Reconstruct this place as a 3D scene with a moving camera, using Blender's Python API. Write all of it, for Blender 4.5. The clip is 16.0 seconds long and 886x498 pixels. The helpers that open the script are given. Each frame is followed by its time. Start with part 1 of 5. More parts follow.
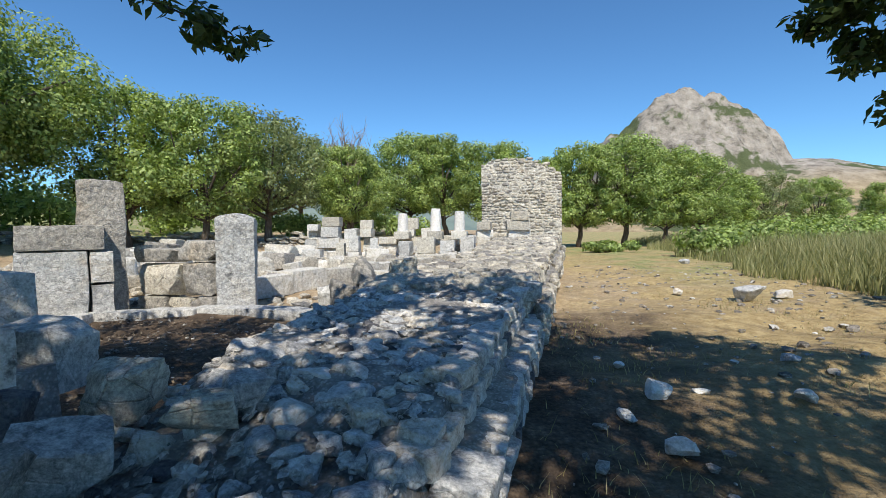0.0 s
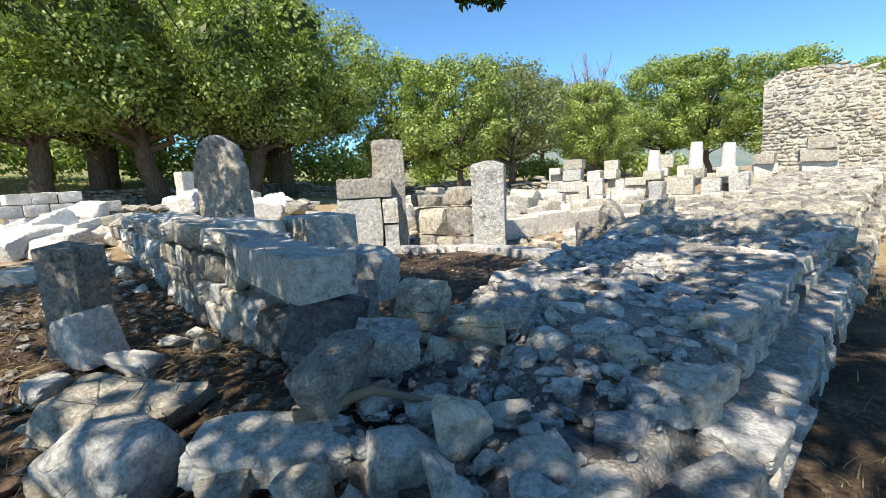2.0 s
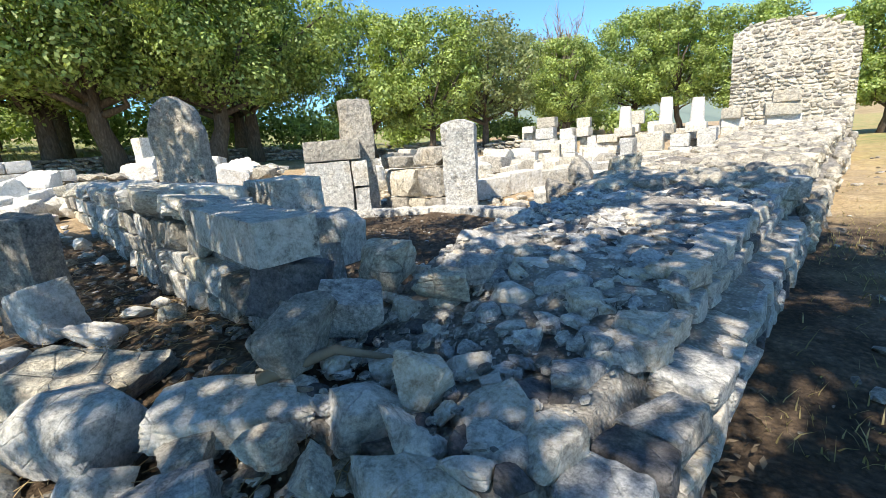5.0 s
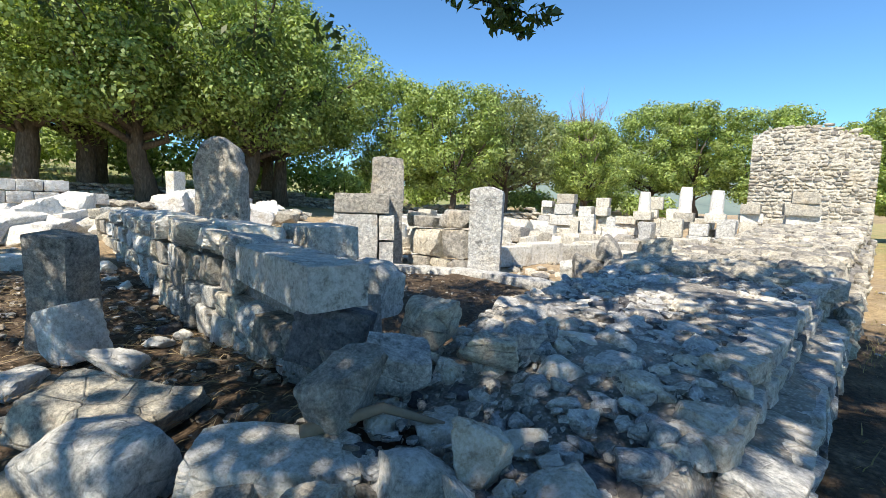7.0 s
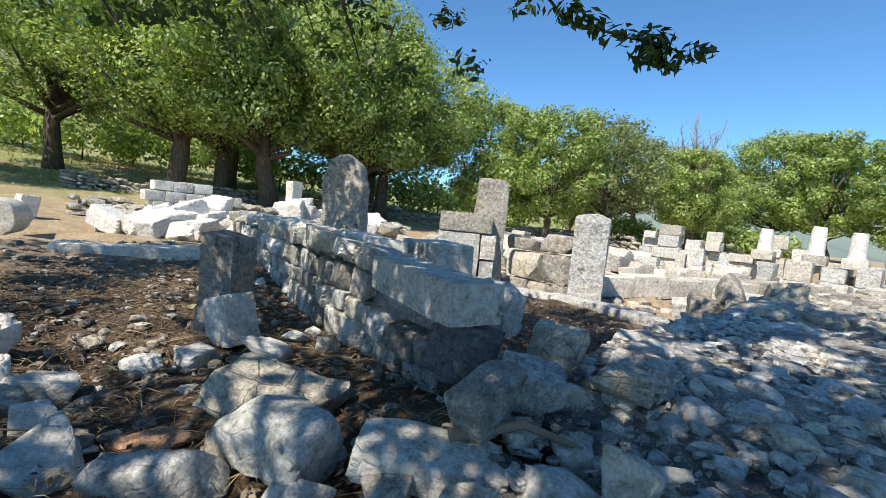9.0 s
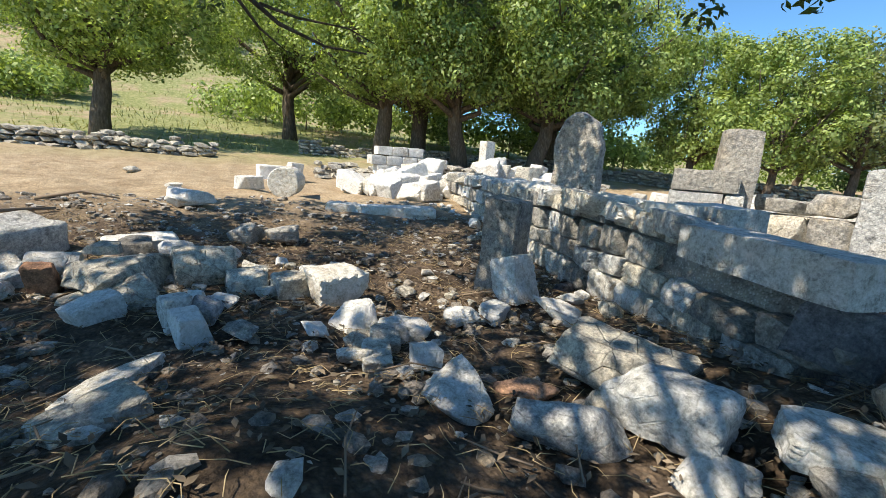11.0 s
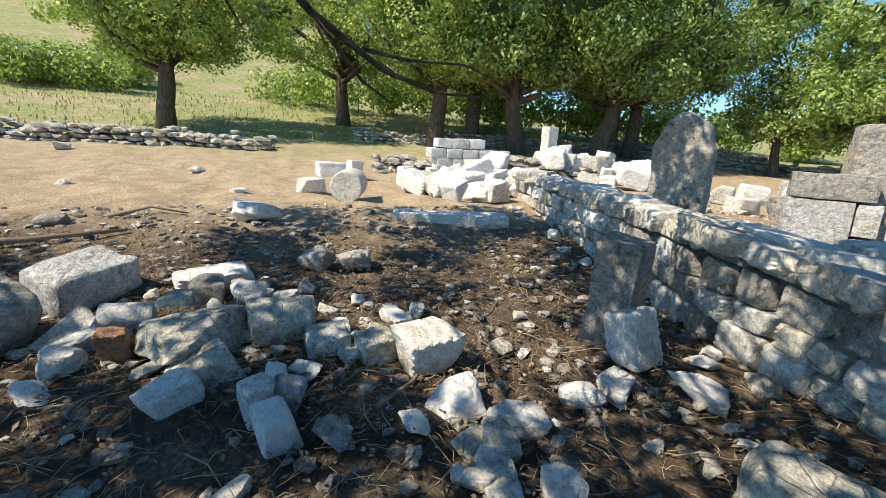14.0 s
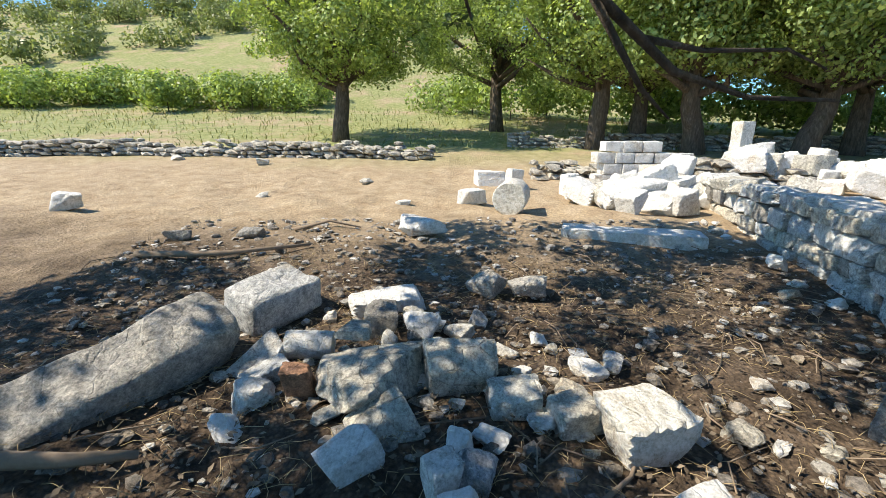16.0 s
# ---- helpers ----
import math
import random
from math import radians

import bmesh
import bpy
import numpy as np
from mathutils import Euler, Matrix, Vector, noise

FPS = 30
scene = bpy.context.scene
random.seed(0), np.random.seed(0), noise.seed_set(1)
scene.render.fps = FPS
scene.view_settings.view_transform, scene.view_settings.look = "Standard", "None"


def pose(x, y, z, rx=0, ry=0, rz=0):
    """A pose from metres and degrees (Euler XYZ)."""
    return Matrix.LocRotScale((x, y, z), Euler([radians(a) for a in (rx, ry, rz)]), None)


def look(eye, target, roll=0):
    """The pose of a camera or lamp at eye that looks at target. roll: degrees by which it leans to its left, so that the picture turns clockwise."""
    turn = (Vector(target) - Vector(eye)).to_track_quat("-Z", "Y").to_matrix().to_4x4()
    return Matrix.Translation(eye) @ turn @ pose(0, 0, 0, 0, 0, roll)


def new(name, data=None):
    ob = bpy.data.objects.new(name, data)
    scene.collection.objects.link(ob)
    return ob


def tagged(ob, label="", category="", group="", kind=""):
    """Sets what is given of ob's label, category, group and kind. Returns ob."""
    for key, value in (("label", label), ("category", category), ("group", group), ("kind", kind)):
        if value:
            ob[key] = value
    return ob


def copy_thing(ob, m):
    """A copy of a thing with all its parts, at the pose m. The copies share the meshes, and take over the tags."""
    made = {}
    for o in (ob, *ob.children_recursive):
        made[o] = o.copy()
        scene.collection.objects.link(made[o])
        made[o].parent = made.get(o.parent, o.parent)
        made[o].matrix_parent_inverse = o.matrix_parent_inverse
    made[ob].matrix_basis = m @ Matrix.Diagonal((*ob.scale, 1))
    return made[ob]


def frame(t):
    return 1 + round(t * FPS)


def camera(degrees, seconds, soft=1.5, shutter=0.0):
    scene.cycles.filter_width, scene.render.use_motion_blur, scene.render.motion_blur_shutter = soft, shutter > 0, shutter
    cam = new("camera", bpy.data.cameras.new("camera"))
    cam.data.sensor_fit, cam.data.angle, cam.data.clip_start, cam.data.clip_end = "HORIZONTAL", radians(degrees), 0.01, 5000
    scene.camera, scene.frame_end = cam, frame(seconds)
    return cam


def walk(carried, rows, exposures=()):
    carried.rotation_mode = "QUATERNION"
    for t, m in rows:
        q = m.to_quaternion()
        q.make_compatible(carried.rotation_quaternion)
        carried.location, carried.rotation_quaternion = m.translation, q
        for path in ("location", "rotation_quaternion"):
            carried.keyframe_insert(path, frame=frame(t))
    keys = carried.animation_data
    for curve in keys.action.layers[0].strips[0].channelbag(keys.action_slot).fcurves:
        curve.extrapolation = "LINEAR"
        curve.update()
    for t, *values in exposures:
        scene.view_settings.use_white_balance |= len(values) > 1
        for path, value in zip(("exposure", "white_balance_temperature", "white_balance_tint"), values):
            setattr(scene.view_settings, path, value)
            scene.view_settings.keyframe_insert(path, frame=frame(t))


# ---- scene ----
cam = camera(89.4, 16.0, soft=0.7)
PATH = [
    (0, (-0.554, 0.071, 1.299), (-0.792, 2.055, 1.217), -0.5),
    (0.5, (-0.588, 0.063, 1.282), (-1.214, 1.957, 1.135), -0.7),
    (1, (-0.607, 0.031, 1.282), (-1.546, 1.784, 1.075), -1.5),
    (1.5, (-0.633, -0.019, 1.282), (-1.801, 1.584, 1.029), -2.4),
    (2, (-0.61, -0.024, 1.272), (-1.803, 1.554, 0.978), -3.1),
    (2.5, (-0.556, -0.013, 1.256), (-1.661, 1.621, 0.926), -3.3),
    (3, (-0.505, -0.028, 1.242), (-1.529, 1.654, 0.893), -3.2),
    (3.2, (-0.496, -0.034, 1.243), (-1.501, 1.658, 0.887), -3.4),
    (5.3, (-0.593, 0.032, 1.24), (-1.747, 1.591, 0.754), -4.6),
    (5.5, (-0.629, 0.021, 1.232), (-1.833, 1.541, 0.745), -4.8),
    (6, (-0.708, -0.039, 1.214), (-2.0, 1.423, 0.775), -3.6),
    (6.5, (-0.794, -0.117, 1.223), (-2.081, 1.377, 0.889), -1.3),
    (7, (-0.771, -0.096, 1.243), (-1.915, 1.533, 1.051), 1.9),
    (7.5, (-0.724, -0.043, 1.249), (-1.666, 1.719, 1.161), 3.7),
    (8, (-0.696, -0.026, 1.24), (-1.554, 1.781, 1.196), 5.6),
    (8.5, (-0.809, -0.159, 1.212), (-1.929, 1.494, 1.109), 5.2),
    (9, (-0.903, -0.392, 1.261), (-2.339, 0.993, 1.127), 5.7),
    (9.5, (-0.964, -0.704, 1.251), (-2.648, 0.364, 1.089), 7.2),
    (10, (-1.066, -0.959, 1.241), (-2.889, -0.199, 0.923), 4.6),
    (10.2, (-1.142, -0.998, 1.221), (-2.938, -0.204, 0.844), 4.6),
    (12.3, (-1.998, -1.591, 1.471), (-3.818, -0.852, 1.095), 3.8),
    (12.5, (-2.081, -1.581, 1.543), (-3.922, -0.904, 1.155), 3.3),
    (13, (-2.132, -1.575, 1.649), (-3.954, -0.889, 1.19), 2.5),
    (13.5, (-2.152, -1.468, 1.656), (-3.955, -0.758, 1.161), 2.7),
    (14, (-2.261, -1.433, 1.66), (-4.107, -0.845, 1.163), 3.3),
    (14.5, (-2.519, -1.578, 1.697), (-4.429, -1.228, 1.214), 4.3),
    (15, (-2.676, -1.678, 1.725), (-4.615, -1.615, 1.238), 3.8),
    (15.5, (-2.824, -1.713, 1.731), (-4.757, -1.749, 1.221), 2.2),
    (16, (-2.945, -1.691, 1.735), (-4.879, -1.729, 1.23), 0.5),
]
walk(cam, [(t, look(eye, target, roll)) for t, eye, target, roll in PATH],
     [(0, 0.12, 6600, 10), (1.5, 0.45, 7000, 10), (3, 0.7, 7150, 10), (5.5, 0.78, 7050, 10), (7, 0.6, 7000, 10), (8.5, 0.38, 6800, 10), (10, 0.58, 7000, 10), (12.5, 0.48, 7100, 10), (16, 0.62, 7000, 10)])

# ---- light ----
SUN_EL, SUN_AZ = 50.0, 172.0          # degrees; azimuth clockwise from +y
world = bpy.data.worlds.new("sky")
scene.world = world
world.use_nodes = True
wn = world.node_tree.nodes
sky = wn.new("ShaderNodeTexSky")
sky.sky_type = "NISHITA"
sky.sun_disc = False
sky.sun_elevation = radians(SUN_EL)
sky.sun_rotation = radians(SUN_AZ)
sky.air_density, sky.dust_density, sky.ozone_density = 0.9, 0.0, 2.0
tint = wn.new("ShaderNodeMix")          # the deep azure of a clear dry summer sky
tint.data_type, tint.blend_type = "RGBA", "MULTIPLY"
tint.inputs[0].default_value = 1.0
tint.inputs[7].default_value = (0.6, 1.0, 1.28, 1)
world.node_tree.links.new(sky.outputs[0], tint.inputs[6])
world.node_tree.links.new(tint.outputs[2], wn["Background"].inputs[0])
wn["Background"].inputs[1].default_value = 0.12
sun = new("sun", bpy.data.lights.new("sun", "SUN"))
sun.data.energy, sun.data.angle, sun.data.color = 5.0, radians(0.53), (1.0, 0.93, 0.82)
az, el = radians(SUN_AZ), radians(SUN_EL)
SUN_DIR = Vector((math.sin(az) * math.cos(el), math.cos(az) * math.cos(el), math.sin(el)))
sun.matrix_world = look((0, 0, 40), Vector((0, 0, 40)) - SUN_DIR)

rng = np.random.default_rng(7)


# ---- materials ----
class Net:
    """A small helper to write node materials."""

    def __init__(self, name, rough=0.85):
        self.m = bpy.data.materials.new(name)
        self.m.use_nodes = True
        self.t = self.m.node_tree
        self.b = self.t.nodes["Principled BSDF"]
        self.b.inputs["Roughness"].default_value = rough
        self.b.inputs["Specular IOR Level"].default_value = 0.25
        self.geo = self.t.nodes.new("ShaderNodeNewGeometry")
        self.pos = self.geo.outputs["Position"]

    def node(self, kind, **kw):
        return self.t.nodes.new(kind)

    def put(self, a, b):
        self.t.links.new(a, b)

    def noise(self, scale, detail=6.0, rough=0.6, vec=None):
        n = self.node("ShaderNodeTexNoise")
        n.inputs["Scale"].default_value = scale
        n.inputs["Detail"].default_value = detail
        n.inputs["Roughness"].default_value = rough
        self.put(vec or self.pos, n.inputs["Vector"])
        return n.outputs["Fac"]

    def voronoi(self, scale, feature="F1", vec=None):
        n = self.node("ShaderNodeTexVoronoi")
        n.feature = feature
        n.inputs["Scale"].default_value = scale
        self.put(vec or self.pos, n.inputs["Vector"])
        return n.outputs["Distance"]

    def ramp(self, fac, stops):
        n = self.node("ShaderNodeValToRGB")
        e = n.color_ramp.elements
        while len(e) < len(stops):
            e.new(0.5)
        for k, (p, c) in zip(e, stops):
            k.position = p
            k.color = (*c, 1) if len(c) == 3 else c
        self.put(fac, n.inputs[0])
        return n.outputs[0]

    def grey(self, fac, a, b):
        return self.ramp(fac, [(a, (0, 0, 0)), (b, (1, 1, 1))])

    def mix(self, fac, a, b, how="MIX"):
        n = self.node("ShaderNodeMix")
        n.data_type, n.blend_type = "RGBA", how
        for s, v in ((n.inputs[0], fac), (n.inputs[6], a), (n.inputs[7], b)):
            if hasattr(v, "links"):
                self.put(v, s)
            elif isinstance(v, (int, float)):
                s.default_value = v
            else:
                s.default_value = (*v, 1)
        return n.outputs[2]

    def math(self, op, a, b):
        n = self.node("ShaderNodeMath")
        n.operation = op
        for s, v in ((n.inputs[0], a), (n.inputs[1], b)):
            if hasattr(v, "links"):
                self.put(v, s)
            else:
                s.default_value = v
        return n.outputs[0]

    def rand(self):
        return self.node("ShaderNodeObjectInfo").outputs["Random"]

    def island(self):
        return self.geo.outputs["Random Per Island"]

    def bump(self, height, dist, strength=1.0, after=None):
        n = self.node("ShaderNodeBump")
        n.inputs["Distance"].default_value = dist
        n.inputs["Strength"].default_value = strength
        self.put(height, n.inputs["Height"])
        if after:
            self.put(after, n.inputs["Normal"])
        return n.outputs[0]

    def done(self, col, normal=None):
        if hasattr(col, "links"):
            self.put(col, self.b.inputs["Base Color"])
        else:
            self.b.inputs["Base Color"].default_value = (*col, 1)
        if normal:
            self.put(normal, self.b.inputs["Normal"])
        return self.m


def stone_material(name, tones, lichen=0.5, dark=(0.07, 0.07, 0.065), warm=(0.42, 0.33, 0.22), per_island=False, crack=0.5):
    """Weathered limestone: a tone for each stone, blotches, dark lichen, ochre stains, pits and cracks."""
    n = Net(name, 0.9)
    r = n.island() if per_island else n.rand()
    base = n.ramp(r, tones)
    blot = n.noise(3.1, 7, 0.62)
    base = n.mix(n.grey(blot, 0.38, 0.66), base, (0.62, 0.6, 0.56), "SOFT_LIGHT")
    base = n.mix(n.math("MULTIPLY", n.grey(n.noise(1.7, 5, 0.6), 0.56, 0.72), 0.55), base, warm)
    lich = n.grey(n.noise(9.0, 9, 0.72), 0.53, 0.66)
    patch = n.grey(n.noise(2.3, 4, 0.5), 0.42, 0.62)
    base = n.mix(n.math("MULTIPLY", n.math("MULTIPLY", lich, patch), lichen), base, dark)
    fine = n.noise(60, 5, 0.7)
    base = n.mix(0.45, base, n.ramp(fine, [(0.36, (0.16, 0.2, 0.2)), (0.66, (0.84, 0.84, 0.84))]), "OVERLAY")
    base = n.mix(0.6, base, n.ramp(n.noise(17, 8, 0.75), [(0.38, (0.16, 0.16, 0.17)), (0.6, (0.8, 0.79, 0.77))]), "OVERLAY")
    cr = n.grey(n.voronoi(5.5, "DISTANCE_TO_EDGE"), 0.0, 0.03)
    nn = n.bump(n.noise(7, 9, 0.66), 0.06, 1.0)
    nn = n.bump(n.noise(38, 6, 0.7), 0.01, 0.9, nn)
    if crack:
        nn = n.bump(cr, 0.012, crack, nn)
    return n.done(base, nn)


T = [(0.0, (0.09, 0.09, 0.1)), (0.08, (0.14, 0.14, 0.155)), (0.14, (0.4, 0.41, 0.43)), (0.45, (0.5, 0.505, 0.515)), (0.7, (0.6, 0.585, 0.56)), (0.88, (0.64, 0.58, 0.5)), (1.0, (0.78, 0.76, 0.72))]
M_RUBBLE = stone_material("rubble_limestone", T, 0.5)
M_WALL_STUFF = stone_material("far_rubble_limestone", [(0.0, (0.18, 0.17, 0.165)), (0.14, (0.3, 0.285, 0.26)), (0.4, (0.4, 0.375, 0.33)), (0.75, (0.47, 0.43, 0.36)), (1.0, (0.58, 0.54, 0.47))], 0.45, per_island=True)
M_BLOCK = stone_material("cut_limestone", [(0.0, (0.42, 0.42, 0.42)), (0.5, (0.52, 0.52, 0.51)), (1.0, (0.62, 0.61, 0.58))], 0.7)
M_WHITE = stone_material("white_marble", [(0.0, (0.62, 0.61, 0.59)), (0.5, (0.7, 0.69, 0.66)), (1.0, (0.78, 0.77, 0.74))], 0.25)
M_OLD = stone_material("lichened_limestone", [(0.0, (0.22, 0.21, 0.195)), (0.5, (0.3, 0.285, 0.265)), (1.0, (0.38, 0.36, 0.33))], 1.0)
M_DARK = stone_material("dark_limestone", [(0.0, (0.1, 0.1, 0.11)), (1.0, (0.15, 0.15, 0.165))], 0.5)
M_BRECCIA = stone_material("pitted_breccia", [(0.0, (0.42, 0.39, 0.33)), (1.0, (0.56, 0.52, 0.45))], 0.9, crack=0.9)
M_CHIP = stone_material("stone_chips", [(0.0, (0.14, 0.125, 0.11)), (0.5, (0.28, 0.25, 0.22)), (0.85, (0.42, 0.4, 0.37)), (1.0, (0.66, 0.65, 0.62))], 0.4, per_island=True)
M_GREYCHIP = stone_material("pale_chips", [(0.0, (0.12, 0.115, 0.11)), (0.3, (0.36, 0.35, 0.34)), (0.8, (0.52, 0.5, 0.47)), (1.0, (0.7, 0.68, 0.64))], 0.4, per_island=True)
M_PALE = stone_material("sun_bleached_stone", [(0.0, (0.38, 0.355, 0.31)), (0.3, (0.5, 0.475, 0.42)), (0.7, (0.6, 0.575, 0.52)), (1.0, (0.72, 0.7, 0.65))], 0.45)
M_BRICK = stone_material("red_stone", [(0.0, (0.3, 0.16, 0.1)), (1.0, (0.42, 0.26, 0.18))], 0.3)


def mortar_material():
    n = Net("lime_mortar", 0.95)
    base = n.ramp(n.noise(6, 8, 0.65), [(0.32, (0.17, 0.16, 0.155)), (0.5, (0.42, 0.405, 0.38)), (0.68, (0.6, 0.58, 0.54))])
    grit = n.voronoi(45)
    base = n.mix(0.5, base, n.ramp(grit, [(0.0, (0.75, 0.74, 0.72)), (0.5, (0.2, 0.19, 0.17))]), "OVERLAY")
    nn = n.bump(n.noise(9, 8, 0.65), 0.06, 1.0)
    nn = n.bump(grit, 0.012, 0.8, nn)
    return n.done(base, nn)


def ground_material():
    """Red earth with leaf litter and gravel under the trees, straw on the open side, pale trodden earth and thin grass in the field."""
    n = Net("earth", 0.97)
    sep = n.node("ShaderNodeSeparateXYZ")
    n.put(n.pos, sep.inputs[0])
    X, Y = sep.outputs[0], sep.outputs[1]
    big, mid, fine = n.noise(0.35, 5, 0.6), n.noise(2.4, 7, 0.65), n.noise(22, 8, 0.72)
    soil = n.ramp(mid, [(0.3, (0.058, 0.043, 0.031)), (0.5, (0.135, 0.1, 0.071)), (0.68, (0.25, 0.19, 0.14))])
    soil = n.mix(0.75, soil, n.ramp(fine, [(0.3, (0.16, 0.15, 0.14)), (0.5, (0.5, 0.5, 0.5)), (0.7, (0.86, 0.83, 0.78))]), "OVERLAY")
    litter = n.voronoi(34)
    soil = n.mix(0.45, soil, n.ramp(litter, [(0.05, (0.72, 0.66, 0.55)), (0.35, (0.4, 0.38, 0.36)), (0.6, (0.15, 0.14, 0.13))]), "OVERLAY")
    sand = n.ramp(mid, [(0.3, (0.34, 0.25, 0.16)), (0.5, (0.46, 0.36, 0.245)), (0.72, (0.56, 0.46, 0.33))])
    sand = n.mix(0.7, sand, n.ramp(fine, [(0.36, (0.2, 0.2, 0.19)), (0.7, (0.75, 0.72, 0.66))]), "OVERLAY")
    straw = n.ramp(n.noise(5, 8, 0.75), [(0.3, (0.24, 0.17, 0.08)), (0.5, (0.44, 0.33, 0.16)), (0.66, (0.58, 0.46, 0.25))])
    green = n.ramp(n.noise(3, 8, 0.75), [(0.3, (0.12, 0.15, 0.05)), (0.5, (0.26, 0.28, 0.11)), (0.7, (0.44, 0.41, 0.22))])
    wob = n.math("MULTIPLY", n.math("SUBTRACT", big, 0.5), 6.0)

    def step(v, a, b):
        m = n.node("ShaderNodeMapRange")
        m.inputs[1].default_value, m.inputs[2].default_value = a, b
        n.put(n.math("ADD", v, wob), m.inputs[0])
        return m.outputs[0]
    west = step(n.math("MULTIPLY", X, -1.0), 7.5, 11.0)
    col = n.mix(west, soil, sand)
    north = step(Y, 6.0, 8.0)
    col = n.mix(north, col, sand)
    east = n.math("MULTIPLY", step(X, 0.2, 2.5), n.grey(n.noise(1.1, 6, 0.7), 0.3, 0.5))
    col = n.mix(east, col, straw)
    far_e = n.math("MULTIPLY", step(X, 2.0, 4.0), step(Y, 9.0, 16.0))
    col = n.mix(n.math("MULTIPLY", far_e, n.grey(n.noise(0.5, 5, 0.6), 0.4, 0.6)), col, green)
    far_w = step(n.math("MULTIPLY", X, -1.0), 17.0, 25.0)
    col = n.mix(n.math("MULTIPLY", far_w, n.grey(n.noise(0.25, 6, 0.65), 0.34, 0.5)), col, green)
    nn = n.bump(mid, 0.12, 0.8)
    nn = n.bump(fine, 0.03, 1.0, nn)
    nn = n.bump(litter, 0.012, 0.9, nn)
    return n.done(col, nn)


def leaf_material(name, dark, light, glow=0.35):
    n = Net(name, 0.5)
    r = n.island()
    col = n.ramp(r, [(0.0, dark), (0.7, light), (1.0, tuple(min(1, c * 1.35) for c in light))])
    col = n.mix(n.grey(n.noise(0.9, 4, 0.6), 0.38, 0.62), col, n.mix(0.5, col, (0.06, 0.1, 0.02)))
    n.b.inputs["Specular IOR Level"].default_value = 0.5
    n.done(col)
    tr = n.node("ShaderNodeBsdfTranslucent")
    n.put(n.mix(1.0, col, (1.0, 1.0, 0.45), "MULTIPLY"), tr.inputs[0])
    ms = n.node("ShaderNodeMixShader")
    ms.inputs[0].default_value = glow
    n.put(n.b.outputs[0], ms.inputs[1])
    n.put(tr.outputs[0], ms.inputs[2])
    n.put(ms.outputs[0], n.t.nodes["Material Output"].inputs[0])
    return n.m


def bark_material():
    n = Net("bark", 0.95)
    m = n.node("ShaderNodeMapping")
    m.inputs["Scale"].default_value = (1, 1, 0.25)
    n.put(n.pos, m.inputs[0])
    f = n.noise(14, 8, 0.7, m.outputs[0])
    return n.done(n.ramp(f, [(0.3, (0.05, 0.04, 0.03)), (0.55, (0.14, 0.11, 0.085)), (0.75, (0.26, 0.22, 0.18))]), n.bump(f, 0.05, 1.0))


def plain_material(name, lo, hi, scale=8.0, dist=0.01, isl=False):
    n = Net(name, 0.9)
    f = n.noise(scale, 7, 0.65)
    col = n.ramp(f, [(0.3, lo), (0.7, hi)])
    if isl:
        col = n.mix(0.7, col, n.ramp(n.island(), [(0, lo), (1, hi)]))
    return n.done(col, n.bump(f, dist, 0.8))


def hill_material():
    n = Net("rocky_hillside", 0.95)
    a, b, c = n.noise(0.035, 8, 0.65), n.noise(0.16, 8, 0.7), n.noise(0.012, 4, 0.5)
    rock = n.ramp(b, [(0.32, (0.1, 0.09, 0.075)), (0.48, (0.3, 0.27, 0.23)), (0.66, (0.44, 0.4, 0.35))])
    dry = n.ramp(b, [(0.3, (0.3, 0.23, 0.13)), (0.7, (0.5, 0.4, 0.25))])
    scrub = (0.09, 0.11, 0.05)
    sep = n.node("ShaderNodeSeparateXYZ")
    n.put(n.pos, sep.inputs[0])
    hgt = n.node("ShaderNodeMapRange")
    hgt.inputs[1].default_value, hgt.inputs[2].default_value = 24, 42
    n.put(n.math("ADD", sep.outputs[2], n.math("MULTIPLY", c, 12.0)), hgt.inputs[0])
    col = n.mix(hgt.outputs[0], dry, rock)
    col = n.mix(n.grey(a, 0.52, 0.57), col, scrub)
    return n.done(col, n.bump(b, 2.5, 1.0))


M_MORTAR, M_GROUND, M_BARK, M_HILL = mortar_material(), ground_material(), bark_material(), hill_material()
M_LEAF = leaf_material("leaf", (0.16, 0.24, 0.06), (0.48, 0.6, 0.22), 0.45)
M_LEAF_LIGHT = leaf_material("bright_leaf", (0.18, 0.27, 0.07), (0.5, 0.61, 0.22), 0.45)
# leaves seen from their unlit side: the shade is put into this darker colour
M_LEAF_SHADED = leaf_material("shade_leaf", (0.045, 0.075, 0.02), (0.09, 0.14, 0.035), 0.35)
M_LEAF_GREY = leaf_material("olive_leaf", (0.18, 0.22, 0.1), (0.33, 0.38, 0.18), 0.4)
M_REED = leaf_material("reed", (0.2, 0.22, 0.08), (0.42, 0.4, 0.2), 0.3)
M_GRASS = leaf_material("dry_grass", (0.3, 0.24, 0.11), (0.55, 0.46, 0.25), 0.3)
M_TWIG = plain_material("dry_twig", (0.14, 0.1, 0.07), (0.36, 0.28, 0.2), 25, 0.004, True)
M_STRAW = plain_material("straw", (0.3, 0.22, 0.11), (0.58, 0.46, 0.27), 25, 0.002, True)
M_LITTER = plain_material("fallen_leaf", (0.06, 0.045, 0.03), (0.3, 0.24, 0.17), 30, 0.002, True)
M_DEAD = plain_material("grey_dead_wood", (0.2, 0.16, 0.14), (0.38, 0.32, 0.3), 9, 0.01)
# the haze of distance is painted into this muted blue-green
M_FAR = plain_material("far_hill_painted_haze", (0.12, 0.17, 0.16), (0.2, 0.25, 0.22), 0.02, 1.0)


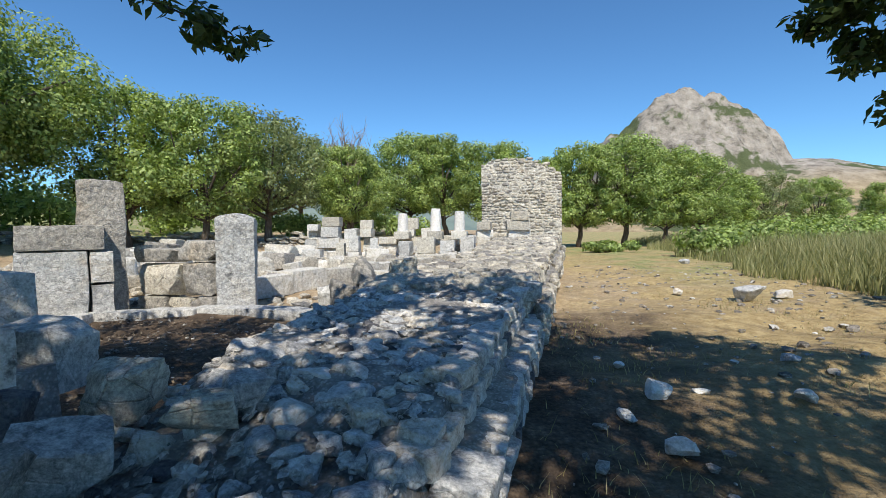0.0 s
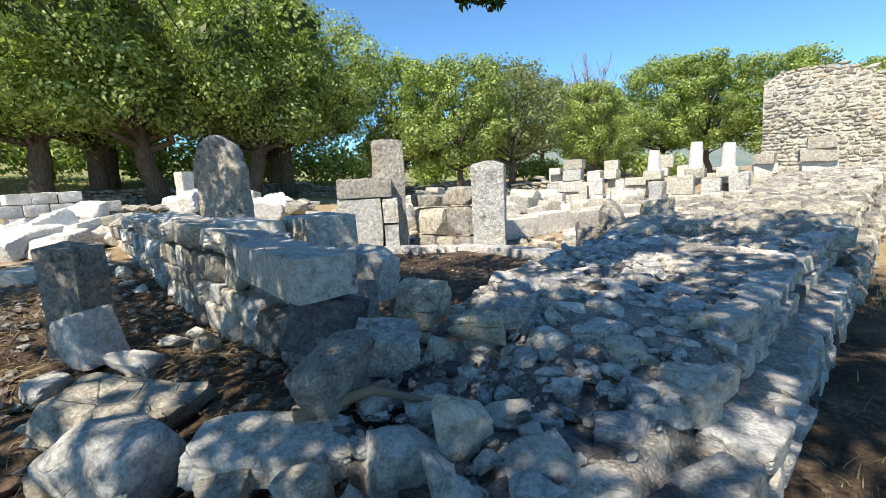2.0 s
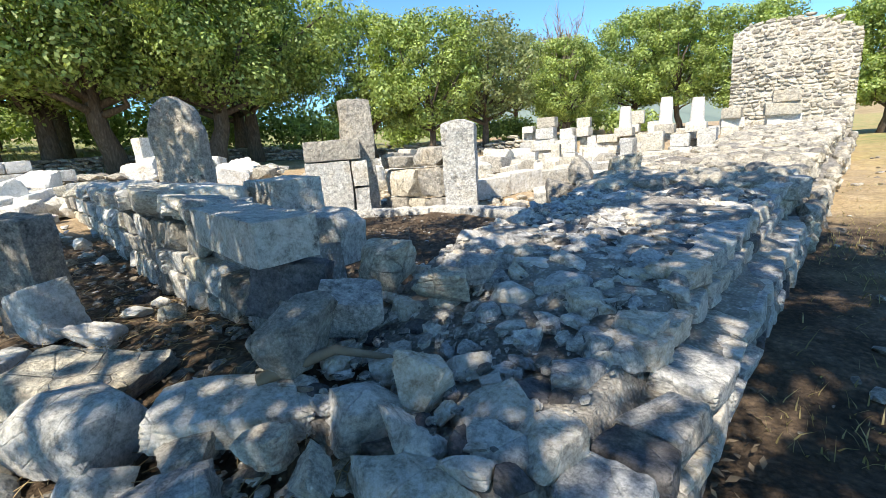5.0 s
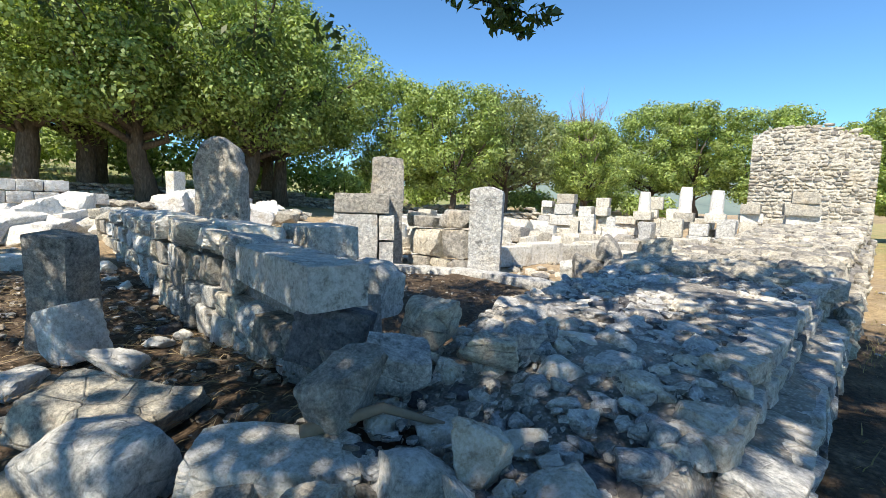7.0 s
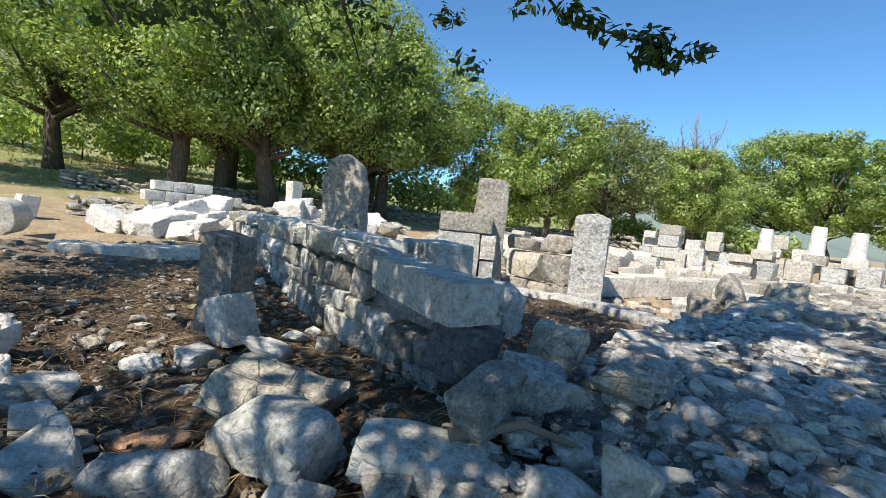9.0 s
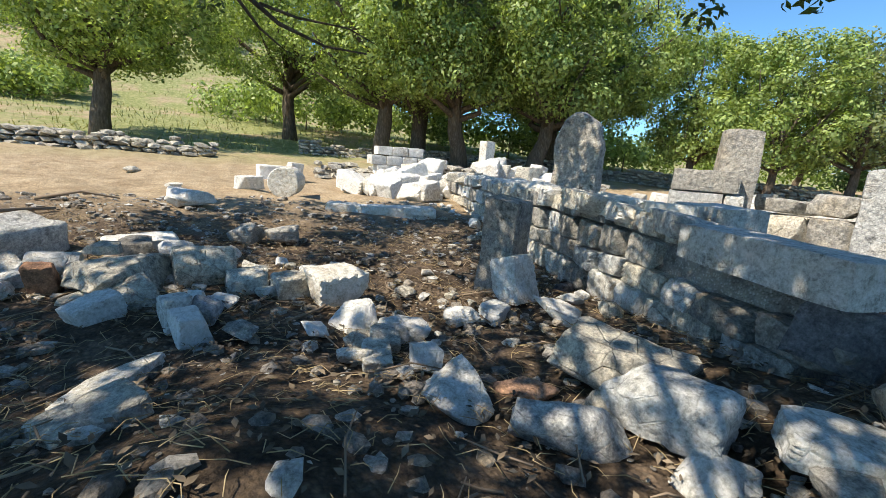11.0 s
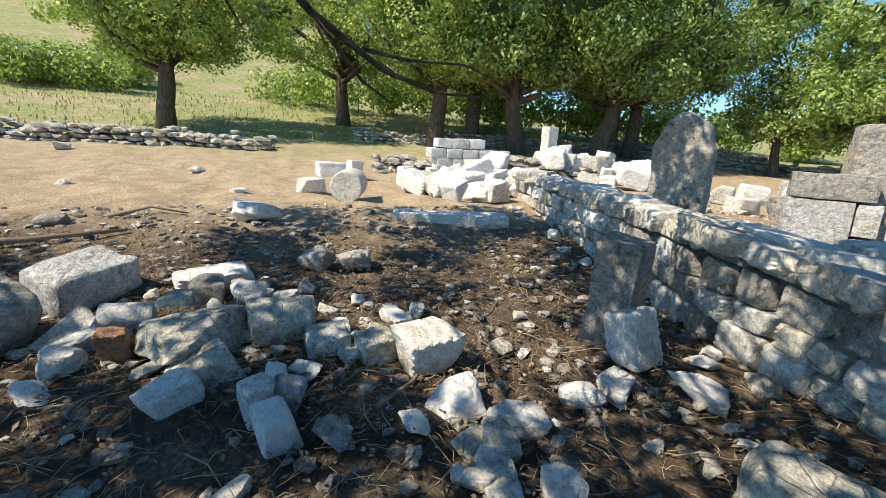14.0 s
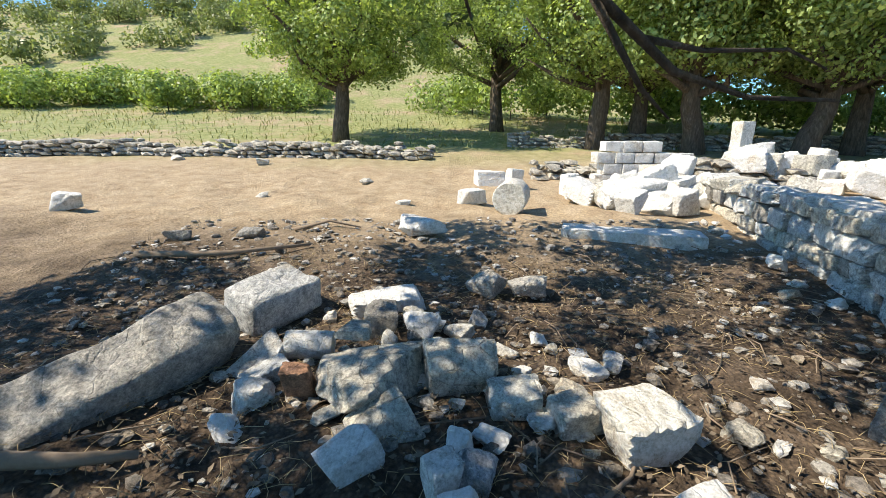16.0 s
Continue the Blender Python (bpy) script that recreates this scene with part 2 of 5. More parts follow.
# ---- mesh helpers ----
def mesh_of(name, verts, faces, material, sharp=None):
    me = bpy.data.meshes.new(name)
    me.from_pydata([tuple(v) for v in verts], [], faces)
    me.materials.append(material)
    me.polygons.foreach_set("use_smooth", [True] * len(me.polygons))
    if sharp:
        me.set_sharp_from_angle(angle=radians(sharp))
    me.update()
    return me


def wave(p, seed, scale):
    """Cheap smooth noise in about -1..1 for an array of points."""
    g = np.random.default_rng(seed)
    out = np.zeros(len(p))
    amp, tot = 1.0, 0.0
    for k in range(4):
        for _ in range(3):
            d = g.normal(size=3)
            d /= np.linalg.norm(d)
            out += amp * np.sin(p @ d * scale * (1.9 ** k) * g.uniform(0.8, 1.25) + g.uniform(0, 6.28)) / 3
        tot += amp
        amp *= 0.55
    return out / tot * 1.8


ICO = {}
for level in (1, 2, 3, 4):
    bm = bmesh.new()
    bmesh.ops.create_icosphere(bm, subdivisions=level, radius=1.0)
    bm.verts.ensure_lookup_table()
    ICO[level] = (np.array([v.co[:] for v in bm.verts]), [[v.index for v in f.verts] for f in bm.faces])
    bm.free()


def rock_points(seed, level=3, planes=9, soft=16, rough=0.06, boxy=0.5):
    """A broken stone in a unit box: a soft-edged polyhedron with a rough skin."""
    g = np.random.default_rng(seed)
    u, faces = ICO[level]
    n = [np.array(v, float) for v in ((1, 0, 0), (-1, 0, 0), (0, 1, 0), (0, -1, 0), (0, 0, 1), (0, 0, -1))]
    n = [v + g.normal(size=3) * 0.34 * (1 - boxy) for v in n]
    d = list(g.uniform(0.8, 1.0, 6))
    for _ in range(planes):
        v = g.normal(size=3)
        n.append(v)
        d.append(g.uniform(0.72, 1.1))
    n = np.array([v / np.linalg.norm(v) for v in n])
    q = np.clip(u @ n.T, 0, None) / np.array(d)
    r = (q ** soft).sum(1) ** (-1.0 / soft)
    r *= 1 + rough * wave(u, seed + 5, 3.0) + rough * 0.5 * wave(u, seed + 6, 9.0)
    if level > 3:
        r *= 1 + rough * 0.3 * wave(u, seed + 7, 24.0)
    p = u * r[:, None]
    lo, hi = p.min(0), p.max(0)
    return (p - (lo + hi) / 2) / (hi - lo), faces       # spans -0.5..0.5


ROCKS = {}


def rock_mesh(kind, variant, material):
    key = (kind, variant, material.name)
    if key not in ROCKS:
        level, planes, soft, rough, boxy = {"rubble": (4, 6, 60, 0.06, 0.1), "big": (4, 7, 60, 0.07, 0.3), "block": (4, 2, 70, 0.025, 0.8),
                                            "bigblock": (4, 3, 80, 0.03, 0.85), "piece": (2, 6, 14, 0.05, 0.75), "pebble": (1, 5, 12, 0.05, 0.4)}[kind]
        p, f = rock_points(variant * 37 + len(kind), level, planes, soft, rough, boxy)
        ROCKS[key] = mesh_of("stone", p, f, material, 38)
    return ROCKS[key]


def stone(name, kind, variant, material, loc, size, turn=(0, 0, 0), label="", category="stone", group="", parent=None):
    """One stone; loc is the middle of its foot, size its width, depth, height."""
    ob = new(name, rock_mesh(kind, variant, material))
    rot = Euler([radians(a) for a in turn]).to_matrix().to_4x4()
    ob.matrix_world = Matrix.Translation((loc[0], loc[1], loc[2] + size[2] / 2)) @ rot @ Matrix.Diagonal((*size, 1))
    if parent:
        ob.parent = parent
        if label:
            tagged(ob, label)
    else:
        tagged(ob, label, category, group)
    return ob


def slab_mesh(name, dims, r, material, seed=1, rough=0.012, step=0.07, shape=None):
    """A worn cut block, its foot at z=0, with round edges; shape bends its points."""
    n = [max(2, min(40, int(round(d / step)))) for d in dims]
    verts, faces, at = [], [], {}

    def vert(i, j, k):
        if (i, j, k) not in at:
            at[i, j, k] = len(verts)
            verts.append((i / n[0] - 0.5, j / n[1] - 0.5, k / n[2] - 0.5))
        return at[i, j, k]
    for axis in range(3):
        a, b = [(1, 2), (2, 0), (0, 1)][axis]
        for side in (0, n[axis]):
            for i in range(n[a]):
                for j in range(n[b]):
                    quad = []
                    for di, dj in ((0, 0), (1, 0), (1, 1), (0, 1)):
                        c = [0, 0, 0]
                        c[axis], c[a], c[b] = side, i + di, j + dj
                        quad.append(vert(*c))
                    faces.append(quad if side else quad[::-1])
    p = np.array(verts) * np.array(dims)
    inner = np.array(dims) / 2 - r
    q = np.clip(p, -inner, inner)
    off = p - q
    ln = np.linalg.norm(off, axis=1)
    nrm = np.where(ln[:, None] > 1e-9, off / np.maximum(ln, 1e-9)[:, None], 0)
    p = q + nrm * r
    chip = np.clip(wave(p, seed + 9, 5.0), 0.15, 1) - 0.15
    p = p + nrm * (rough * wave(p, seed, 6.0) - rough * 2.2 * chip)[:, None]
    p[:, 2] += dims[2] / 2
    if shape:
        p = shape(p)
    return mesh_of(name, p, faces, material, 42)


def tube(points, radii, sides=7, seed=0, wob=0.0):
    """Vertices and faces of a tapered limb through the points."""
    pts = [Vector(p) for p in points]
    v, f = [], []
    g = np.random.default_rng(seed)
    for i, p in enumerate(pts):
        d = (pts[min(i + 1, len(pts) - 1)] - pts[max(i - 1, 0)]).normalized()
        a = d.orthogonal().normalized()
        if i and abs(d.dot(prev_a)) < 0.95:
            a = (prev_a - d * prev_a.dot(d)).normalized()
        prev_a = a
        b = d.cross(a)
        for s in range(sides):
            w = 6.2832 * s / sides
            r = radii[i] * (1 + wob * g.uniform(-1, 1))
            v.append(p + (a * math.cos(w) + b * math.sin(w)) * r)
    for i in range(len(pts) - 1):
        for s in range(sides):
            k, l = i * sides + s, i * sides + (s + 1) % sides
            f.append([k, l, l + sides, k + sides])
    f.append(list(range(sides))[::-1])
    f.append([len(v) - sides + s for s in range(sides)])
    return v, f


def joined(pieces):
    v, f = [], []
    for pv, pf in pieces:
        o = len(v)
        v.extend(tuple(p) for p in pv)
        f.extend([[i + o for i in q] for q in pf])
    return v, f


def part(name, me, parent, label=""):
    ob = new(name, me)
    ob.parent = parent
    if label:
        tagged(ob, label)
    return ob


# ---- lie of the land ----
def smooth(a, b, v):
    t = np.clip((v - a) / (b - a), 0, 1)
    return t * t * (3 - 2 * t)


def land(x, y):
    """Height of the ground."""
    x, y = np.asarray(x, float), np.asarray(y, float)
    w = -x
    z = 0.28 * smooth(6, 11, w) + 0.75 * smooth(11, 26, w) + 0.13 * np.clip(w - 26, 0, 26) + 0.36 * np.clip(w - 50, 0, 80) * smooth(40, 0, y)
    z = z + 1.1 * smooth(17, 34, y) * smooth(3, -4, x) * smooth(26, 12, w)      # the mound behind the ruins
    z = z + 0.3 * np.exp(-(((x + 2.0) / 0.9) ** 2 + ((y - 1.25) / 0.6) ** 2)) + 0.1 * np.exp(-(((x + 3.2) / 0.9) ** 2 + ((y - 1.2) / 0.6) ** 2))
    z = z + 0.28 * np.exp(-(((x + 2.7) / 0.9) ** 2 + ((y + 1.6) / 0.9) ** 2))   # the bank walked up at the end
    near = np.clip(1.5 - np.hypot(x + 4, y) / 30, 0.0, 1)
    z = z + 0.03 * near * (np.sin(x * 1.7 + 0.6 * y) + np.sin(y * 2.3 - x) + 0.6 * np.sin(x * 4.1) * np.sin(y * 3.7))
    return z


def zland(x, y):
    return float(land(x, y))


def axis_steps(lo, hi, step, far):
    a = list(np.arange(lo, hi, step))
    d, up = step, hi
    while up < far:
        a.append(up)
        d *= 1.18
        up += d
    a.append(far)
    d, dn = step, lo - step
    low = []
    while dn > -far:
        low.append(dn)
        d *= 1.18
        dn -= d
    low.append(-far)
    return np.array(low[::-1] + a)


gx, gy = axis_steps(-12, 7, 0.14, 1500), axis_steps(-7, 15, 0.14, 1500)
XX, YY = np.meshgrid(gx, gy)
ZZ = land(XX, YY)
P3 = np.stack([XX.ravel(), YY.ravel(), np.zeros(XX.size)], 1)
ZZ = ZZ + (0.035 * wave(P3, 3, 4.5)).reshape(ZZ.shape) * (np.hypot(XX + 3, YY) < 30)
nx = len(gx)
gf = [[j * nx + i, j * nx + i + 1, (j + 1) * nx + i + 1, (j + 1) * nx + i] for j in range(len(gy) - 1) for i in range(nx - 1)]
ground = new("ground", mesh_of("ground", np.stack([XX.ravel(), YY.ravel(), ZZ.ravel()], 1), gf, M_GROUND))
tagged(ground, "red-brown earth with dry straw, leaf litter and gravel", "ground", kind="structure")

# ---- long rubble wall ----
WB = 0.16


def wall_out(y):
    return -0.86 + WB * y


def wall_in(y):
    return -2.25 - 0.1 * smooth(2, 5, y) + WB * np.clip(y - 4.0, 0, None) * 0.9


def wall_top(y):
    return 0.32 + 0.2 * smooth(1.2, 2.7, y) + 0.12 * smooth(3.5, 7, y) + 0.35 * smooth(8, 20, y)


def long_wall_core():
    ys = np.concatenate([np.arange(0.95, 7, 0.07), np.arange(7, 21.3, 0.2)])
    nu = 26
    v, f = [], []
    for y in ys:
        xi, xo, h = float(wall_in(y)), float(wall_out(y)), float(wall_top(y))
        sec = [(xi - 0.05, -0.3), (xi, h * 0.5 - 0.1)] + [(xi + (xo - 0.3 - xi) * k / nu, h) for k in range(nu + 1)]
        sec += [(xo - 0.22, h * 0.55), (xo - 0.06, h * 0.5), (xo, 0.1), (xo, -0.3)]
        v += [(x, y, z) for x, z in sec]
    m = nu + 7
    p = np.array(v)
    p[:, 2] += 0.05 * wave(p, 21, 3.2) + 0.03 * wave(p, 22, 9.0)
    p[:, 0] += 0.03 * wave(p, 23, 5.0)
    for j in range(len(ys) - 1):
        for i in range(m - 1):
            f.append([j * m + i, j * m + i + 1, (j + 1) * m + i + 1, (j + 1) * m + i])
    f.append(list(range(m))[::-1])
    f.append([(len(ys) - 1) * m + i for i in range(m)])
    ob = new("wall_long", mesh_of("wall_long", p, f, M_MORTAR))
    return tagged(ob, "low ruined wall of grey rubble set in lime mortar", "wall", kind="structure")


wall_long = long_wall_core()


def far_wall_stones():
    """The stretch of the long wall past five metres, as one joined mesh of stones."""
    pieces = []
    g = np.random.default_rng(5)
    for k in range(1500):
        y = 5.3 + 15.8 * g.uniform() ** 1.25
        xi, xo, h = float(wall_in(y)), float(wall_out(y)), float(wall_top(y))
        s = g.uniform(0.14, 0.42) * np.array([1, g.uniform(0.6, 1), g.uniform(0.35, 0.6)])
        where = g.uniform()
        if where < 0.62:
            c = np.array([g.uniform(xi, xo - 0.3), y, h - 0.02 + g.uniform(-0.03, 0.06)])
        elif where < 0.92:
            z = g.uniform(0.02, h)
            c = np.array([xo - (0.04 if z < h * 0.5 else 0.26), y, z])
            s = s[[2, 0, 1]] * np.array([1, 1.1, 0.7])
        else:
            c = np.array([xi, y, g.uniform(0.05, h)])
        p, f = rock_points(int(g.integers(24)), 2, 6, 14, 0.05, 0.6)
        a = g.uniform(0, 6.28) if where < 0.62 else g.normal() * 0.1
        r = np.array([[math.cos(a), -math.sin(a), 0], [math.sin(a), math.cos(a), 0], [0, 0, 1]])
        pieces.append((((p * s) @ r.T) + c, f))
    v, f = joined(pieces)
    ob = new("rubble", mesh_of("rubble", v, f, M_WALL_STUFF, 40))
    ob.parent = wall_long
    return tagged(ob, "sunlit grey and white rubble", kind="stuff")


far_wall_stones()

# ---- tall end wall ----


def end_wall():
    root = new("wall_end", slab_mesh("wall_end", (3.5, 0.62, 4.2), 0.03, M_PALE, 3, 0.03, 0.12,
                                     lambda p: np.stack([p[:, 0], p[:, 1], p[:, 2] * (1 - 0.14 * smooth(0.2, 1.7, p[:, 0]) - 0.06 * smooth(-1.3, -1.75, p[:, 0])) + 0.05 * wave(p, 4, 4) * (p[:, 2] > 4)], 1)))
    root.matrix_world = pose(0.55, 20.6, 0.2, 0, 0, -7)
    tagged(root, "tall standing end wall of weathered grey-white rubble courses", "wall", kind="structure")
    g = np.random.default_rng(9)
    pieces = []
    z = 0.0
    while z < 4.25:
        hh = g.uniform(0.09, 0.19)
        x = -1.76
        while x < 1.7:
            w = min(g.uniform(0.1, 0.38), 1.78 - x)
            top = 4.25 * (1 - 0.14 * smooth(0.2, 1.7, x) - 0.06 * smooth(-1.3, -1.75, x))
            if z + hh * 0.5 < top and g.uniform() > 0.04:
                p, f = rock_points(int(g.integers(24)), 2, 5, 16, 0.06, 0.7)
                a = g.normal() * 0.09
                r = np.array([[math.cos(a), 0, -math.sin(a)], [0, 1, 0], [math.sin(a), 0, math.cos(a)]])
                pieces.append(((p * np.array([w * 0.98, 0.16, hh * g.uniform(0.75, 1.15)])) @ r.T + np.array([x + w / 2, -0.262 - g.uniform(0, 0.025), z + hh / 2 + g.normal() * 0.02]), f))
            x += w
        if z + hh < 3.5:
            p, f = rock_points(int(g.integers(24)), 2, 4, 18, 0.05, 0.9)
            pieces.append((p * np.array([0.14, 0.58, hh]) + np.array([1.71, 0.0, z + hh / 2]), f))
        z += hh
    v, f = joined(pieces)
    ob = part("rubble_facing", mesh_of("rubble_facing", v, f, M_WALL_STUFF, 40), root)
    tagged(ob, "weathered grey-white facing stones", kind="stuff")


end_wall()

# ---- foliage ----


def leaf_cards(centres, normals, size, g, aspect=0.55, jitter=0.55):
    """Bent leaf blades, two triangles each side of the rib, at the centres."""
    n = len(centres)
    nn = normals + jitter * g.normal(size=(n, 3))
    nn /= np.linalg.norm(nn, axis=1)[:, None]
    t = np.cross(nn, g.normal(size=(n, 3)))
    t /= np.linalg.norm(t, axis=1)[:, None]
    b = np.cross(nn, t)
    s = size * g.uniform(0.65, 1.35, n)[:, None]
    pts = np.stack([centres - t * s * 0.5, centres + b * s * aspect * 0.5 + nn * s * 0.08, centres + t * s * 0.5, centres - b * s * aspect * 0.5 + nn * s * 0.08], 1)
    idx = np.arange(n) * 4
    faces = np.stack([idx, idx + 1, idx + 2, idx + 3], 1).tolist()
    return pts.reshape(-1, 3), faces


def crown_points(g, lobes, count, flat=0.75, gap=0.0):
    """Points and outward normals on the shells of many overlapping lobes."""
    cs, ns = [], []
    share = np.array([r ** 2 for _, r in lobes])
    share = (share / share.sum() * count).astype(int)
    for (c, r), k in zip(lobes, share):
        u = g.normal(size=(k, 3))
        u /= np.linalg.norm(u, axis=1)[:, None]
        rr = r * (1.12 - 0.6 * g.uniform(size=k) ** 1.6) * (1 + 0.22 * wave(u + np.array(c), 3, 5.0))
        p = np.array(c) + u * rr[:, None] * np.array([1, 1, flat])
        cs.append(p)
        ns.append(u * np.array([1, 1, 1.2]) + np.array([0, 0, 0.25]))
    return np.concatenate(cs), np.concatenate(ns)


def make_tree(name, seed, height, spread, low, leaves, leaf_size, material, trunk_r, label, bark=None):
    """A broad tree: forked trunk, limbs, and a crown of lobed leaf clumps."""
    g = np.random.default_rng(seed)
    root = new(name)
    tagged(root, label, "tree")
    root.empty_display_size = 0.2
    fork = low * 0.75
    lobes, limbs = [], []
    lean = g.normal(size=2) * 0.12
    trunk = [(0, 0, -0.3), (lean[0] * 0.3, lean[1] * 0.3, fork * 0.5), (lean[0], lean[1], fork), (lean[0] * 1.5, lean[1] * 1.5, fork + (height - fork) * 0.45)]
    tv = tube(trunk, [trunk_r * 1.25, trunk_r * 0.95, trunk_r * 0.85, trunk_r * 0.3], 10, seed, 0.08)
    n = 96
    for i in range(n):
        a = 6.2832 * i * 0.618 + g.uniform(-0.3, 0.3)
        k = (i + 0.5) / n
        zc = low + (height - low) * (0.1 + 0.78 * k)
        out = spread * (math.sin(math.pi * (0.16 + 0.74 * k)) ** 0.8) * g.uniform(0.35, 1.0)
        c = (lean[0] + math.cos(a) * out, lean[1] + math.sin(a) * out, zc)
        r = spread * g.uniform(0.1, 0.24)
        lobes.append((c, r))
        if i % 6 == 0:
            s = Vector((lean[0], lean[1], fork + (zc - fork) * 0.3))
            e = Vector(c)
            mid = s.lerp(e, 0.5) + Vector((g.normal() * 0.25, g.normal() * 0.25, -0.1))
            limbs.append(tube([s, mid, e], [trunk_r * 0.42, trunk_r * 0.28, trunk_r * 0.07], 6, i))
    part("trunk", mesh_of("trunk", *tv, bark or M_BARK), root)
    for lv in limbs:
        part("limb", mesh_of("limb", *lv, bark or M_BARK), root)
    c, nn = crown_points(g, lobes, leaves)
    v, f = leaf_cards(c, nn, leaf_size, g, 0.6, 0.38)
    part("crown", mesh_of("crown", v, f, material), root)
    return root


def place(ob, x, y, turn=0, size=1.0, dz=0.0):
    ob.matrix_basis = Matrix.Translation((x, y, zland(x, y) + dz)) @ Matrix.Rotation(radians(turn), 4, "Z") @ Matrix.Diagonal((size, size, size, 1))
    return ob


def place_copy(ob, x, y, turn=0, size=1.0):
    o = copy_thing(ob, Matrix.Identity(4))
    return place(o, x, y, turn, size)


BIG = "broad leafy green tree with a dark trunk in the field"
tree_a = place(make_tree("broadleaf_tree", 11, 7.2, 3.9, 1.9, 40000, 0.13, M_LEAF_LIGHT, 0.3, BIG), -27.4, -7.7, 0, 1.4)
tree_b = place(make_tree("broadleaf_tree", 12, 8.6, 4.3, 2.0, 42000, 0.13, M_LEAF, 0.32, BIG), -25.0, 5.0, 0, 1.35)
tree_c = place(make_tree("broadleaf_tree", 13, 8.0, 4.0, 1.7, 40000, 0.13, M_LEAF, 0.3, BIG), -23.0, 8.7, 0, 1.45)
for src, x, y, turn, size in ((tree_a, -25.5, 7.2, 70, 1.4), (tree_c, -21.2, 12.0, 150, 1.4), (tree_b, -22.5, 15.0, 40, 1.25), (tree_c, -27.5, 17.5, 200, 1.4),
                              (tree_b, -32.0, 1.0, 120, 1.3), (tree_a, -33.0, 10.0, 300, 1.4)):
    place_copy(src, x, y, turn, size)
ROW = "leafy green tree in the row behind the ruins"
tree_d = place(make_tree("broadleaf_tree", 21, 7.6, 3.3, 1.2, 24000, 0.155, M_LEAF, 0.2, ROW), -14.5, 20.0)
tree_e = place(make_tree("broadleaf_tree", 22, 7.2, 3.0, 1.0, 23000, 0.155, M_LEAF_LIGHT, 0.18, ROW), -4.0, 31.0)
tree_f = place(make_tree("olive_tree", 23, 7.4, 3.2, 1.4, 13000, 0.16, M_LEAF_GREY, 0.2, "thin grey-green tree beside the leafy row"), -12.6, 22.5)
for src, x, y, turn, size in ((tree_d, -17.6, 19.0, 90, 1.05), (tree_e, -9.0, 26.0, 30, 0.8), (tree_d, -0.6, 31.5, 160, 0.95), (tree_e, 2.4, 33, 210, 0.95), (tree_d, -6.8, 32, 10, 1.0),
                              (tree_e, 5.4, 34, 80, 1.1), (tree_d, 8.6, 34, 250, 1.1), (tree_e, 12.0, 36, 140, 1.1), (tree_d, 15.5, 38, 20, 1.0), (tree_e, 20, 42, 300, 0.9),
                              (tree_f, 24, 44, 60, 0.9), (tree_d, 30, 47, 110, 0.85), (tree_e, 38, 50, 0, 0.85), (tree_f, 46, 52, 0, 0.9), (tree_d, -12, 33, 77, 0.9), (tree_e, -19, 30, 200, 1.0), (tree_f, -16, 34, 30, 1.1)):
    place_copy(src, x, y, turn, size)


def bare_tree(x, y):
    g = np.random.default_rng(4)
    root = new("dead_tree")
    root.location = (x, y, zland(x, y))
    tagged(root, "bare grey dead tree with thin leafless twigs", "tree")
    part("trunk", mesh_of("trunk", *tube([(0, 0, -0.2), (0.1, 0, 2.5), (0, 0.1, 4.6)], [0.16, 0.12, 0.06]), M_DEAD), root)
    for i in range(34):
        a, s = g.uniform(0, 6.28), g.uniform(2.4, 4.4)
        e = Vector((math.cos(a) * g.uniform(0.5, 1.7), math.sin(a) * g.uniform(0.5, 1.7), s + g.uniform(1.2, 3.0)))
        b = Vector((0.05, 0.05, s))
        m = b.lerp(e, 0.5) + Vector((0, 0, -0.2))
        ps = [tube([b, m, e], [0.045, 0.03, 0.008], 4, i)]
        for j in range(6):
            q = m.lerp(e, g.uniform(0, 0.9))
            ps.append(tube([q, q + Vector((g.normal() * 0.35, g.normal() * 0.35, g.uniform(0.3, 0.9)))], [0.015, 0.005], 3, j))
        part("branch", mesh_of("branch", *joined(ps), M_DEAD), root)


bare_tree(-9.6, 26.8)

# ---- the tree that shades the near ground ----


